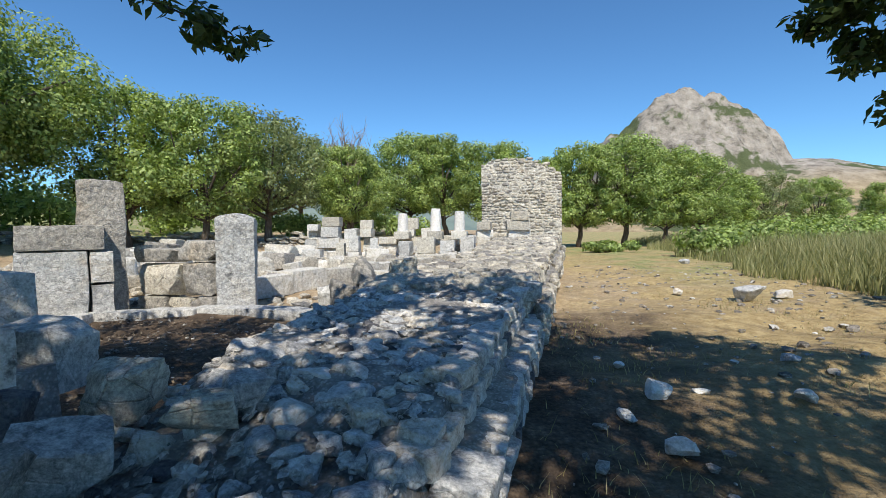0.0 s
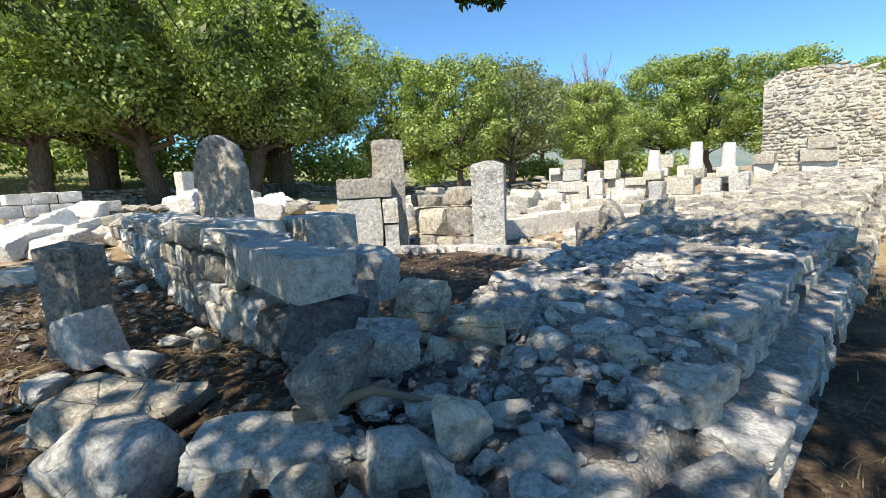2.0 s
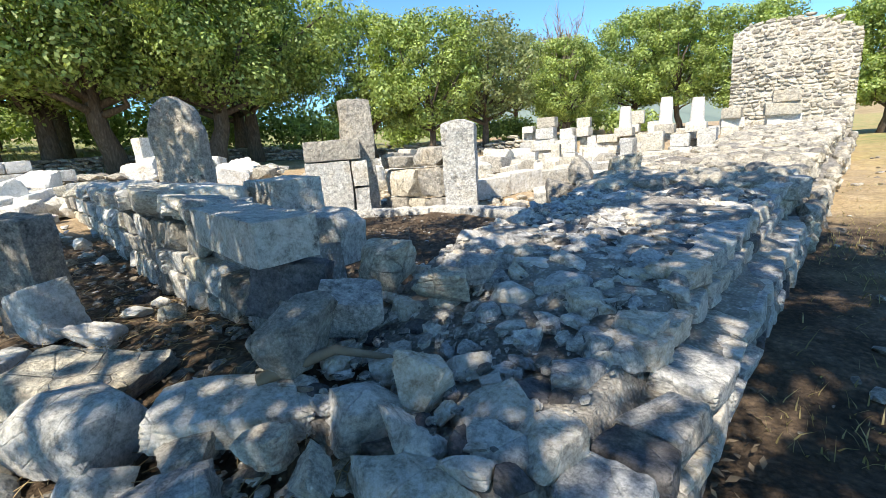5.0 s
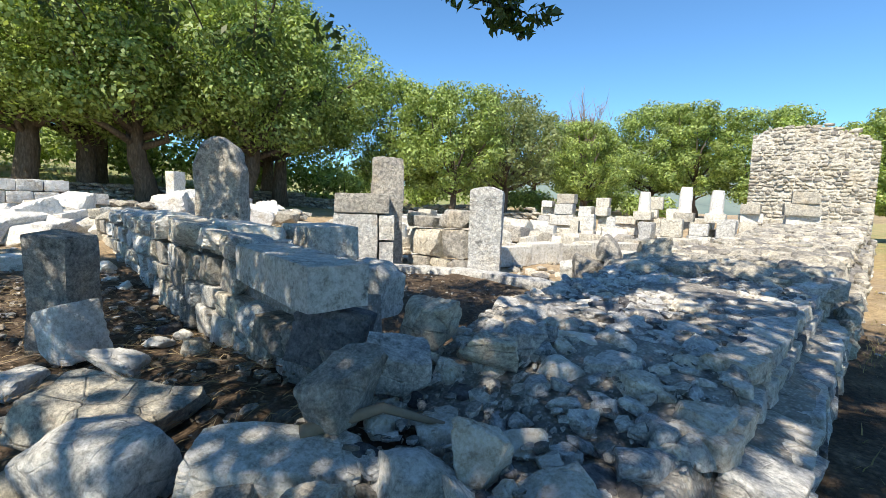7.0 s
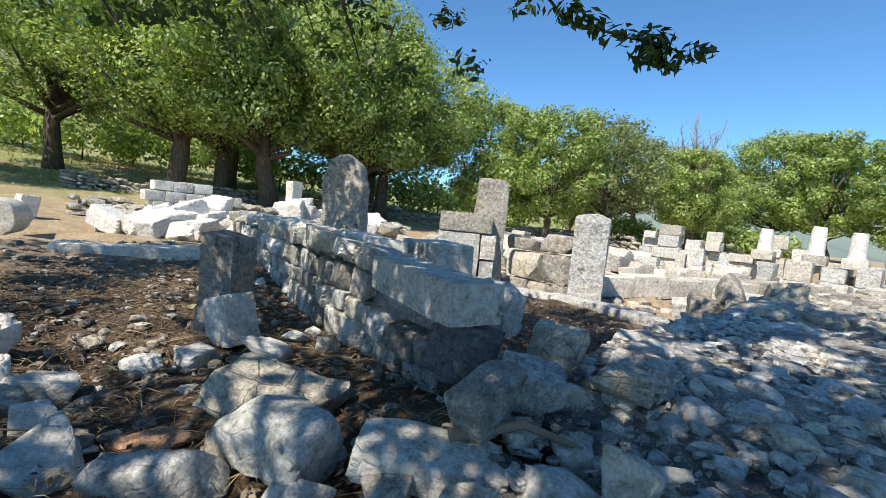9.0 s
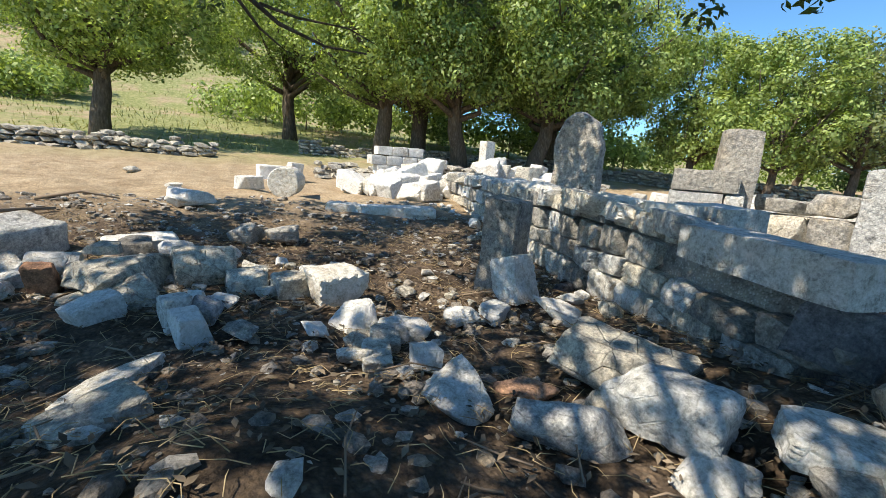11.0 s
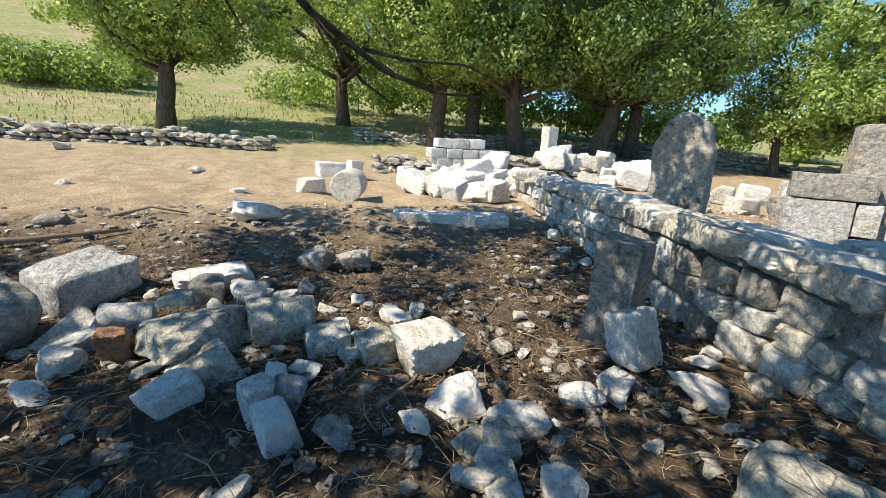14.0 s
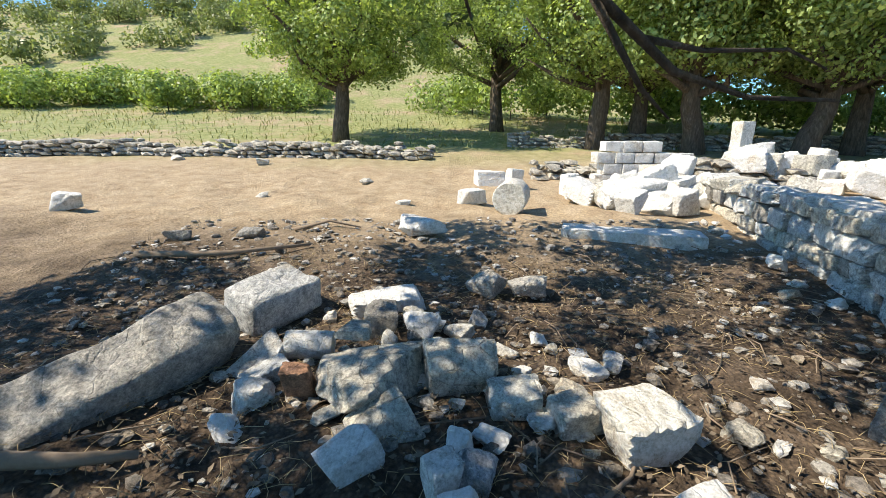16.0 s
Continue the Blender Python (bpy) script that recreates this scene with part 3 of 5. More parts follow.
def shade_tree():
    g = np.random.default_rng(31)
    root = new("shade_tree")
    base = Vector((1.2, -5.2, 0))
    root.location = base
    tagged(root, "large spreading tree with overhanging leafy boughs, shade put into their dark colour", "tree")
    part("trunk", mesh_of("trunk", *tube([(0, 0, -0.3), (0.05, 0, 1.2), (-0.1, 0.1, 2.6), (-0.3, 0.3, 4.2)], [0.5, 0.4, 0.36, 0.2], 12, 3, 0.06), M_BARK), root)
    clumps = []

    def bough(pts, r0, n, hang, rad):
        q = [Vector(p) - base for p in pts]
        part("bough", mesh_of("bough", *tube([Vector((-0.1, 0.1, 2.5))] + q, [r0] + [r0 * (1 - 0.85 * (i + 1) / len(q)) for i in range(len(q))], 7, len(q)), M_BARK), root)
        chain = [Vector((-0.1, 0.1, 2.6))] + q
        for _ in range(n):
            k = g.uniform(0.8, len(chain) - 1.02)
            c = chain[int(k)].lerp(chain[int(k) + 1], k % 1)
            clumps.append((c + Vector((g.normal() * 0.6, g.normal() * 0.6, g.uniform(-hang, hang * 1.2))), rad * g.uniform(0.6, 1.3)))
    # high boughs carry the crown that casts the dappled shade
    for k in range(16):
        a = radians(360 * k / 16 + g.uniform(-8, 8))
        d = g.uniform(4.0, 8.5)
        ex, ey = base.x - 2.5 + math.cos(a) * d, base.y + 1.0 + math.sin(a) * d * 0.75
        bough([(base.x + (ex - base.x) * 0.35, base.y + (ey - base.y) * 0.35, 4.4), (base.x + (ex - base.x) * 0.7, base.y + (ey - base.y) * 0.7, 5.1), (ex, ey, 5.4)], 0.06, 0, 0.5, 0.5)
    high = []
    while len(high) < 390:
        x, y = g.uniform(-10.5, 5.5), g.uniform(-11, 3.0)
        if y > 2.9 - 0.35 * max(0, x + 1.5) or (x < -8.5 and y < -6) or math.sin(x * 1.3 + 1) + math.sin(y * 1.5 + 0.5 * x) + g.normal() * 0.45 < -0.8:
            continue
        high.append((Vector((x + 0.95, y - 0.85, 5.3 + g.uniform(-0.5, 0.9))) - base, 0.55 * g.uniform(0.7, 1.25)))
    for x0, x1, y0, y1, m in ((-2.6, 0.2, -3.2, 1.6, 48), (-6.5, -2.8, -7.5, -4.2, 10)):
        high += [(Vector((g.uniform(x0, x1) + 0.95, g.uniform(y0, y1) - 0.85, 5.3 + g.uniform(-0.4, 0.8))) - base, 0.5 * g.uniform(0.7, 1.2)) for _ in range(m)]
    # low boughs over the yard, seen against the trees behind
    for e, m in (((-4.9, 0.7, 2.75), 30), ((-5.8, -0.3, 2.75), 34), ((-6.0, -1.5, 2.75), 34), ((-4.4, 1.5, 3.0), 16), ((-5.6, 1.9, 3.1), 24), ((-6.3, -3.0, 2.8), 22), ((-6.8, 1.2, 3.2), 24), ((-4.6, -0.4, 2.6), 12), ((-7.4, -0.6, 3.2), 24), ((-5.15, 0.1, 2.5), 20), ((-4.85, 1.15, 2.5), 22), ((-4.4, 1.75, 2.55), 18)):
        s = Vector((base.x, base.y, 3.6)).lerp(Vector(e), 0.5)
        bough([(s.x, s.y, 4.6), (s.x * 0.35 + e[0] * 0.65, s.y * 0.35 + e[1] * 0.65, 3.9), (s.x * 0.1 + e[0] * 0.9, s.y * 0.1 + e[1] * 0.9, e[2] + 0.25), e], 0.032, 0, 0.3, 0.3)
        for _ in range(int(m * 0.5)):
            clumps.append((Vector(e) - base + Vector((g.normal() * 0.6, g.normal() * 0.6, g.uniform(0.0, 0.75))), g.uniform(0.1, 0.26)))
    # the bare branch that hangs in front of the yard
    for pts, r in ((((-3.3, -1.9, 2.6), (-3.7, -1.5, 2.28), (-4.05, -1.2, 2.05), (-4.25, -0.9, 1.9), (-4.33, -0.64, 1.84), (-4.3, -0.4, 1.83)), 0.02), (((-4.05, -1.2, 2.05), (-4.2, -1.0, 1.85), (-4.35, -0.85, 1.78)), 0.012),
                   (((-4.2, -1.0, 1.97), (-4.3, -0.8, 1.96), (-4.4, -0.5, 1.98), (-4.5, -0.3, 1.94)), 0.01), (((-3.7, -1.5, 2.28), (-4.0, -1.5, 2.1), (-4.2, -1.45, 2.02)), 0.012)):
        q = [Vector(p) - base - Vector((0, 0.2, 0)) for p in pts]
        part("twig", mesh_of("twig", *tube(q, [r * (1 - 0.75 * i / (len(q) - 1)) for i in range(len(q))], 7, 3, 0.08), M_BARK), root)
    # twig ends against the sky
    for e, back, m in (((-2.02, 2.42, 2.4), (-0.6, -0.25, 0.22), 12), ((1.55, 3.4, 2.6), (0.5, -0.3, 0.45), 40), ((1.72, 3.35, 2.36), (0.5, -0.2, 0.3), 30), ((1.95, 3.3, 2.12), (0.4, -0.1, 0.15), 9)):
        E, B = Vector(e), Vector(back)
        q = [Vector(p) - base for p in ((base.x * 0.5 + e[0] * 0.5, -1.5, 4.6), E + B * 2.2 + Vector((0, -0.6, 0.8)), E + B, E)]
        part("twig", mesh_of("twig", *tube(q, [0.04, 0.02, 0.01, 0.004], 6, 3), M_BARK), root)
        for _ in range(m):
            t = g.uniform(0, 1)
            clumps.append((E - base + B * t + Vector((g.normal() * 0.07, g.normal() * 0.07, g.normal() * 0.05)) * (1 + t), 0.13))
    cs, ns = [], []
    for c, r in high:
        k = int(110 * (r / 0.5) ** 2)
        u = g.normal(size=(k, 3))
        u /= np.linalg.norm(u, axis=1)[:, None]
        cs.append(np.array(c) + u * (r * g.uniform(0.1, 1, k) ** 0.6)[:, None] * np.array([1.1, 1.1, 0.5]))
        ns.append(u * 0.5 + np.array([0, 0, 0.8]))
    v, f = leaf_cards(np.concatenate(cs), np.concatenate(ns), 0.17, g, 0.5)
    part("high_crown", mesh_of("high_crown", v, f, M_LEAF_SHADED), root)
    cs, ns = [], []
    for c, r in clumps:
        k = int(60 * (r / 0.3) ** 1.5) + 6
        u = g.normal(size=(k, 3))
        u /= np.linalg.norm(u, axis=1)[:, None]
        p = np.array(c) + u * (r * g.uniform(0.15, 1, k) ** 0.6)[:, None] * np.array([1, 1, 0.6])
        cs.append(p)
        ns.append(u + np.array([0, 0, 0.6]))
    v, f = leaf_cards(np.concatenate(cs), np.concatenate(ns), 0.095, g, 0.4)
    part("crown", mesh_of("crown", v, f, M_LEAF_SHADED), root)


shade_tree()


def crown_only_shade():
    """A second tree east of the path, off to the side, whose shadow lies on the straw."""
    t = make_tree("broadleaf_tree", 41, 6.5, 3.2, 2.2, 6000, 0.2, M_LEAF_SHADED, 0.25, "leafy tree standing beside the straw ground, in the shade-darkened leaf colour")
    place(t, 8.2, 2.8)


crown_only_shade()

# ---- hills ----


def hill(name, cx, cy, rx, ry, h, seed, material, label, sharp=1.0, rough=0.12, res=90):
    u = np.linspace(-1, 1, res)
    U, V = np.meshgrid(u, u)
    R = np.clip(1 - np.hypot(U, V), 0, 1)
    p = np.stack([U.ravel(), V.ravel(), np.zeros(U.size)], 1)
    z = h * (smooth(0, 1, R.ravel()) ** sharp) * (1 + rough * wave(p, seed, 6)) + h * rough * 0.5 * wave(p, seed + 1, 22) * (R.ravel() > 0.02)
    v = np.stack([cx + p[:, 0] * rx, cy + p[:, 1] * ry, z - 1.0], 1)
    f = [[j * res + i, j * res + i + 1, (j + 1) * res + i + 1, (j + 1) * res + i] for j in range(res - 1) for i in range(res - 1)]
    return tagged(new(name, mesh_of(name, v, f, material)), label, "hill", kind="structure")


hill("rocky_hill", 119, 316, 82, 82, 86, 3, M_HILL, "bare rocky hill with dry slopes and scattered scrub", 0.42, 0.12, 140)
hill("hill_foot", 175, 310, 190, 150, 44, 5, M_HILL, "dry grassy hill foot below the crag", 1.0, 0.08, 120)
hill("backdrop_ridge", 420, 560, 300, 260, 70, 8, M_FAR, "far ridge with haze painted in as blue-green", 1.0)
hill("backdrop_ridge_north", -110, 420, 260, 160, 66, 9, M_FAR, "far green ridge with haze painted into its colour", 1.0)
hill("backdrop_ridge_west", -520, -120, 260, 420, 95, 10, M_FAR, "far ridge with blue haze painted into its colour", 1.0)


def bushes(name, spots, seed, leaves, size, material, label, flat=0.7):
    g = np.random.default_rng(seed)
    for (x, y, r, h) in spots:
        root = new(name)
        root.location = (x, y, zland(x, y))
        tagged(root, label, "bush")
        lobes = [((g.normal() * r * 0.45, g.normal() * r * 0.45, h * g.uniform(0.35, 0.65)), r * g.uniform(0.35, 0.55)) for _ in range(9)]
        c, nn = crown_points(g, lobes, leaves, h / r * 0.8)
        c[:, 2] = np.clip(c[:, 2], 0.02, None)
        v, f = leaf_cards(c, nn, size, g)
        part("foliage", mesh_of("foliage", v, f, material), root)
        part("stem", mesh_of("stem", *tube([(0, 0, -0.1), (0.05, 0, h * 0.6)], [0.06, 0.02]), M_BARK), root)


g0 = np.random.default_rng(77)
bushes("bush", [(-47 + g0.normal() * 2.5, -56 + k * 2.0 + g0.normal(), 2.6, 3.2) for k in range(22)], 5, 1900, 0.36, M_LEAF_LIGHT, "bright green bush in the hedge along the field")
bushes("bush", [(-60 - g0.uniform(0, 65), -105 + k * 3.4 + g0.normal() * 3, 3.2, 3.4) for k in range(34)] + [(-62 - g0.uniform(0, 60), -100 + k * 2.6 + g0.normal() * 4, 4.0, 4.2) for k in range(44)], 6, 800, 0.6, M_LEAF_GREY, "grey-green shrub on the dry slope")
bushes("bush", [(-44 + 1.5 * k + g0.normal(), -3 + 2.9 * k, 3.0, 3.4) for k in range(15)], 8, 1500, 0.36, M_LEAF, "dark green thicket behind the trees")
bushes("bush", [(9.5, 22, 1.6, 1.5), (12, 25, 2.0, 1.8), (16, 28, 2.2, 2.0), (21, 30, 2.4, 2.2), (27, 33, 2.6, 2.2), (34, 36, 2.6, 2.2), (5.5, 26, 0.9, 0.7), (-13, 27, 1.8, 1.6), (-9, 30, 2, 2), (-6.5, 28, 1.4, 1.4)], 7, 2200, 0.22, M_LEAF, "low green bush at the edge of the reeds")


def blades(name, g, xs, ys, hs, width, material, label, lean=0.25):
    n = len(xs)
    z = land(xs, ys)
    b = np.stack([xs, ys, z - 0.02], 1)
    a = g.uniform(0, 6.28, n)
    w = np.stack([np.cos(a), np.sin(a), np.zeros(n)], 1) * width
    tip = b + np.stack([g.normal(size=n) * lean, g.normal(size=n) * lean, np.ones(n)], 1) * hs[:, None]
    mid = b + (tip - b) * 0.55 * np.array([0.6, 0.6, 1])
    v = np.stack([b - w, b + w, mid + w * 0.8, mid - w * 0.8, tip], 1).reshape(-1, 3)
    i = np.arange(n) * 5
    f = np.stack([i, i + 1, i + 2, i + 3], 1).tolist() + np.stack([i + 3, i + 2, i + 4], 1).tolist()
    return tagged(new(name, mesh_of(name, v, f, material)), label, "grass", kind="stuff")


g1 = np.random.default_rng(50)
n = 42000
y = 6 + 40 * g1.uniform(size=n) ** 1.3
x = 5.6 + 0.16 * (y - 6) + 0.5 * np.sin(y * 0.8) + (y * 0.9) * g1.uniform(size=n) ** 1.2
blades("reeds", g1, x, y, g1.uniform(0.5, 1.25, n) * (0.45 + 0.6 * smooth(0, 3, x - 5.6 - 0.16 * (y - 6))), 0.012, M_REED, "tall green and straw-coloured reeds")
n = 30000
y = 2 + 28 * g1.uniform(size=n) ** 1.4
x = wall_out(y) + 0.1 + (6 + 0.1 * y) * g1.uniform(size=n)
keep = (np.sin(x * 1.9 + 1) + np.sin(y * 1.3 + x) + g1.normal(size=n) * 0.8) > 0.7
blades("dry_grass", g1, x[keep], y[keep], g1.uniform(0.02, 0.1, keep.sum()), 0.004, M_GRASS, "thin dry yellow grass", 0.6)
n = 9000
x, y = -24 - 40 * g1.uniform(size=n), -45 + 70 * g1.uniform(size=n)
blades("field_grass", g1, x, y, g1.uniform(0.1, 0.35, n), 0.03, M_REED, "thin pale green field grass", 0.5)

# ---- yard stones ----
LIT = "weathered grey limestone boulder lying on the earth"


def lone(kind, var, mat, x, y, size, turn=(0, 0, 0), label=LIT, name="boulder", category="stone", sink=0.03):
    return stone(name, kind, var, mat, (x, y, zland(x, y) - sink), size, turn, label, category)


# beside the wall's near end
def set_at(kind, var, mat, x, y, z, size, turn, label):
    return stone("boulder", kind, var, mat, (x, y, z), size, turn, label)


set_at("big", 1, M_OLD, -2.12, 1.13, 0.34, (0.37, 0.32, 0.28), (6, -5, 35), "rough lichened grey boulder beside the wall")
set_at("bigblock", 2, M_BLOCK, -2.12, 1.48, 0.38, (0.32, 0.26, 0.22), (10, 6, 40), "smooth blue-grey flat-topped stone")
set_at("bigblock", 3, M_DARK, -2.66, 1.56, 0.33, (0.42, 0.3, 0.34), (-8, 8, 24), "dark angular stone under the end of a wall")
set_at("bigblock", 4, M_BLOCK, -2.16, 0.86, 0.22, (0.62, 0.34, 0.13), (6, 4, 44), "flat pale limestone slab with a chipped edge")
set_at("big", 5, M_BLOCK, -2.72, 0.46, 0.0, (0.6, 0.44, 0.4), (8, 4, 40), "large blue-grey angular boulder")
set_at("big", 6, M_BRECCIA, -3.2, 0.68, 0.03, (0.76, 0.42, 0.32), (-4, 6, 35), "pitted warm-grey boulder beside another")
set_at("big", 7, M_BLOCK, -2.95, 0.1, -0.03, (0.56, 0.44, 0.27), (6, -8, 50), "broad pale grey boulder")
set_at("big", 8, M_BLOCK, -3.3, -0.3, -0.03, (0.42, 0.34, 0.24), (0, 9, 10), "crusted pale boulder on the earth")
set_at("big", 201, M_PALE, -1.33, 0.88, 0.1, (0.5, 0.3, 0.22), (4, 6, 20), "broad cream boulder at the wall's foot")
set_at("big", 202, M_BLOCK, -1.12, 1.08, 0.16, (0.24, 0.22, 0.2), (10, 0, 25), "blue-grey angular stone at the wall's foot")
set_at("rubble", 203, M_PALE, -1.86, 0.77, 0.2, (0.19, 0.17, 0.15), (0, 0, 25), "small pale stone beside a slab")
set_at("rubble", 204, M_BLOCK, -1.43, 0.97, 0.28, (0.16, 0.11, 0.18), (0, 10, 75), "upright blue-grey shard of stone")
set_at("rubble", 205, M_RUBBLE, -1.5, 1.2, 0.27, (0.22, 0.2, 0.24), (0, 10, 10), "chunky white-flecked stone on rubble")
set_at("rubble", 206, M_PALE, -1.6, 0.76, 0.2, (0.17, 0.16, 0.13), (0, 10, 10), "small pale stone beside a slab")
set_at("rubble", 207, M_OLD, -2.12, 0.62, 0.16, (0.2, 0.17, 0.15), (0, 10, 60), "small grey stone beside a slab")
set_at("big", 208, M_BLOCK, -2.02, 0.5, 0.06, (0.32, 0.2, 0.22), (0, 12, 60), "leaning grey stone below a slab")
set_at("rubble", 209, M_BLOCK, -2.42, 0.4, 0.03, (0.3, 0.22, 0.17), (0, 6, 35), "low grey stone beside a boulder")
set_at("big", 210, M_BRECCIA, -1.82, 1.84, 0.42, (0.3, 0.24, 0.2), (0, 6, 20), "pale rough stone on the low wall")
set_at("big", 211, M_BLOCK, -1.76, 2.07, 0.45, (0.25, 0.2, 0.18), (8, 0, 50), "blue-grey stone on the low wall")
lone("rubble", 9, M_BRECCIA, -2.95, 0.3, (0.16, 0.12, 0.24), (0, 0, 40))
lone("rubble", 11, M_BRICK, -3.35, 0.12, (0.4, 0.2, 0.1), (0, 0, 40), "flat reddish stone on the earth")
lone("rubble", 212, M_WHITE, -4.3, 1.08, (0.4, 0.3, 0.22), (0, 5, 30), "chunky white stone on the earth")
lone("rubble", 213, M_WHITE, -4.5, 0.28, (0.28, 0.24, 0.2), (0, 5, 70), "chunky white stone on the earth")
# yard
lone("bigblock", 12, M_PALE, -5.2, -0.58, (0.42, 0.46, 0.32), (4, 5, 12), "squared white limestone block with worn faces")
lone("block", 13, M_PALE, -5.3, -0.95, (0.26, 0.3, 0.24), (0, 10, 25))
lone("block", 14, M_PALE, -5.45, -1.28, (0.28, 0.36, 0.2), (6, 0, 5), "short white drum-shaped block")
lone("bigblock", 15, M_BRECCIA, -5.75, -1.62, (0.4, 0.5, 0.32), (0, 8, 12), "pitted pale breccia block on earth")
lone("big", 16, M_BRECCIA, -5.6, -2.15, (0.62, 0.85, 0.3), (3, 6, 20), "broad rough breccia boulder, flat on top")
lone("bigblock", 17, M_BRECCIA, -5.2, -2.08, (0.34, 0.4, 0.14), (18, 20, 30))
lone("block", 18, M_WHITE, -4.92, -2.2, (0.25, 0.3, 0.2), (20, 0, 40), "chipped white marble fragment with a drilled hole")
lone("rubble", 19, M_WHITE, -5.22, -3.02, (0.2, 0.22, 0.13), (0, 0, 10), "small white marble chip on earth")
lone("block", 20, M_BRICK, -5.55, -2.68, (0.14, 0.2, 0.3), (0, 20, 0), "upright reddish stone shard")
lone("block", 21, M_PALE, -6.05, -2.42, (0.2, 0.26, 0.1), (0, 0, 0), "flat buff stone on a boulder", sink=-0.2)
lone("block", 22, M_BLOCK, -5.95, -3.12, (0.24, 0.5, 0.16), (30, 15, 60), "leaning brown-grey slab of stone")
lone("block", 23, M_BLOCK, -5.75, -2.98, (0.2, 0.34, 0.16), (10, 0, 40))
lone("rubble", 24, M_OLD, -6.6, -2.3, (0.4, 0.34, 0.26), (0, 0, 20))
lone("rubble", 25, M_WHITE, -6.4, -1.95, (0.34, 0.3, 0.24), (8, 0, 80))
lone("bigblock", 26, M_WHITE, -7.1, -2.3, (0.36, 0.8, 0.2), (0, 8, 20), "white broken slab on the earth")
lone("rubble", 27, M_OLD, -7.6, -1.3, (0.4, 0.42, 0.32), (0, 0, 60))
lone("rubble", 28, M_OLD, -7.5, -0.85, (0.4, 0.5, 0.3), (0, 0, 10))
lone("rubble", 29, M_RUBBLE, -4.85, -1.55, (0.24, 0.24, 0.2), (0, 10, 0))
lone("block", 30, M_BLOCK, -4.75, -1.72, (0.22, 0.2, 0.24), (0, 0, 30))
lone("bigblock", 31, M_WHITE, -4.5, -1.6, (0.26, 0.22, 0.22), (0, 0, 20), "chunky white stone on the earth")
lone("rubble", 32, M_WHITE, -4.6, -0.55, (0.34, 0.4, 0.22), (6, 0, 10), "chunky white stone on the earth")
lone("rubble", 33, M_WHITE, -4.45, -0.85, (0.2, 0.22, 0.13), (0, 0, 70), "small white marble chip on earth")
lone("rubble", 34, M_WHITE, -4.35, -0.25, (0.28, 0.36, 0.2), (0, 8, 0), "chunky white stone on the earth")
lone("rubble", 36, M_WHITE, -4.55, 0.62, (0.26, 0.36, 0.16), (0, 0, 30), "chunky white stone on the earth")
lone("rubble", 38, M_WHITE, -9.6, -2.15, (0.6, 0.7, 0.3), (0, 0, 15), "flat white block at the edge of the shade")
lone("block", 39, M_PALE, -3.5, -1.85, (0.3, 0.4, 0.1), (10, 0, 40), "flat buff stone slab on earth")
lone("block", 40, M_PALE, -3.95, -1.9, (0.2, 0.6, 0.12), (0, 0, 65), "long buff stone on the earth")
lone("block", 41, M_PALE, -3.95, -0.55, (0.2, 0.4, 0.12), (0, 0, 75))
lone("rubble", 42, M_WHITE, -3.75, -0.3, (0.2, 0.18, 0.2), (0, 0, 0), "small white marble chip on earth")
lone("rubble", 43, M_WHITE, -10.9, -8.7, (0.4, 0.5, 0.36), (0, 0, 30), "lone pale stone in the field")
lone("rubble", 44, M_OLD, -9.1, -5.6, (0.26, 0.36, 0.2), (0, 0, 0))
lone("rubble", 45, M_OLD, -9.5, -4.7, (0.3, 0.4, 0.2), (0, 0, 0))
for k, (x, y, s) in enumerate(((-20.3, -14.2, 0.5), (-20.9, -9.4, 0.6), (-19.2, -11.6, 0.4), (-18, -8, 0.4), (-21, -18, 0.8), (-13, -6, 0.25), (-15, -4, 0.3), (-12, -2.7, 0.25))):
    lone("rubble", 46 + k, M_PALE, x, y, (s, s * 1.2, s * 0.6), (0, 0, 30 * k), "pale stone on the trodden field")


gy = np.random.default_rng(91)
taken = []
while len(taken) < 100:
    k = len(taken)
    t = gy.uniform()
    if k < 74:
        x, y = -6.9 + 1.9 * t + gy.normal() * 0.5, -3.0 + 2.8 * t + gy.normal() * 0.42
    elif k < 92:
        x, y = -10.8 + 7.0 * t, 2.75 - 1.15 * t + gy.normal() * 0.16
    else:
        x, y = gy.uniform(-6, -3.6), gy.uniform(-1.5, 1.0)
    if y > 1.3 + (-2.7 - x) * 0.205 or (x < -5.0 and y < -3.4) or any(math.hypot(x - a, y - b) < 0.15 for a, b in taken):
        continue
    taken.append((x, y))
    d = 0.07 + 0.17 * gy.uniform() ** 1.8
    mt = (M_WHITE, M_PALE, M_BRECCIA, M_OLD, M_PALE, M_RUBBLE, M_WHITE)[k % 7]
    lone("rubble", 600 + k % 12, mt, x, y, (d * 1.3, d, d * gy.uniform(0.55, 0.95)), (gy.normal() * 12, gy.normal() * 12, gy.uniform(0, 180)),
         {M_WHITE: "small white broken stone on the earth", M_PALE: "small buff broken stone on the earth", M_BRECCIA: "small pitted stone on the earth",
          M_OLD: "small dark lichened stone on the earth", M_RUBBLE: "small grey stone on the earth"}[mt], "stone", sink=0.02)


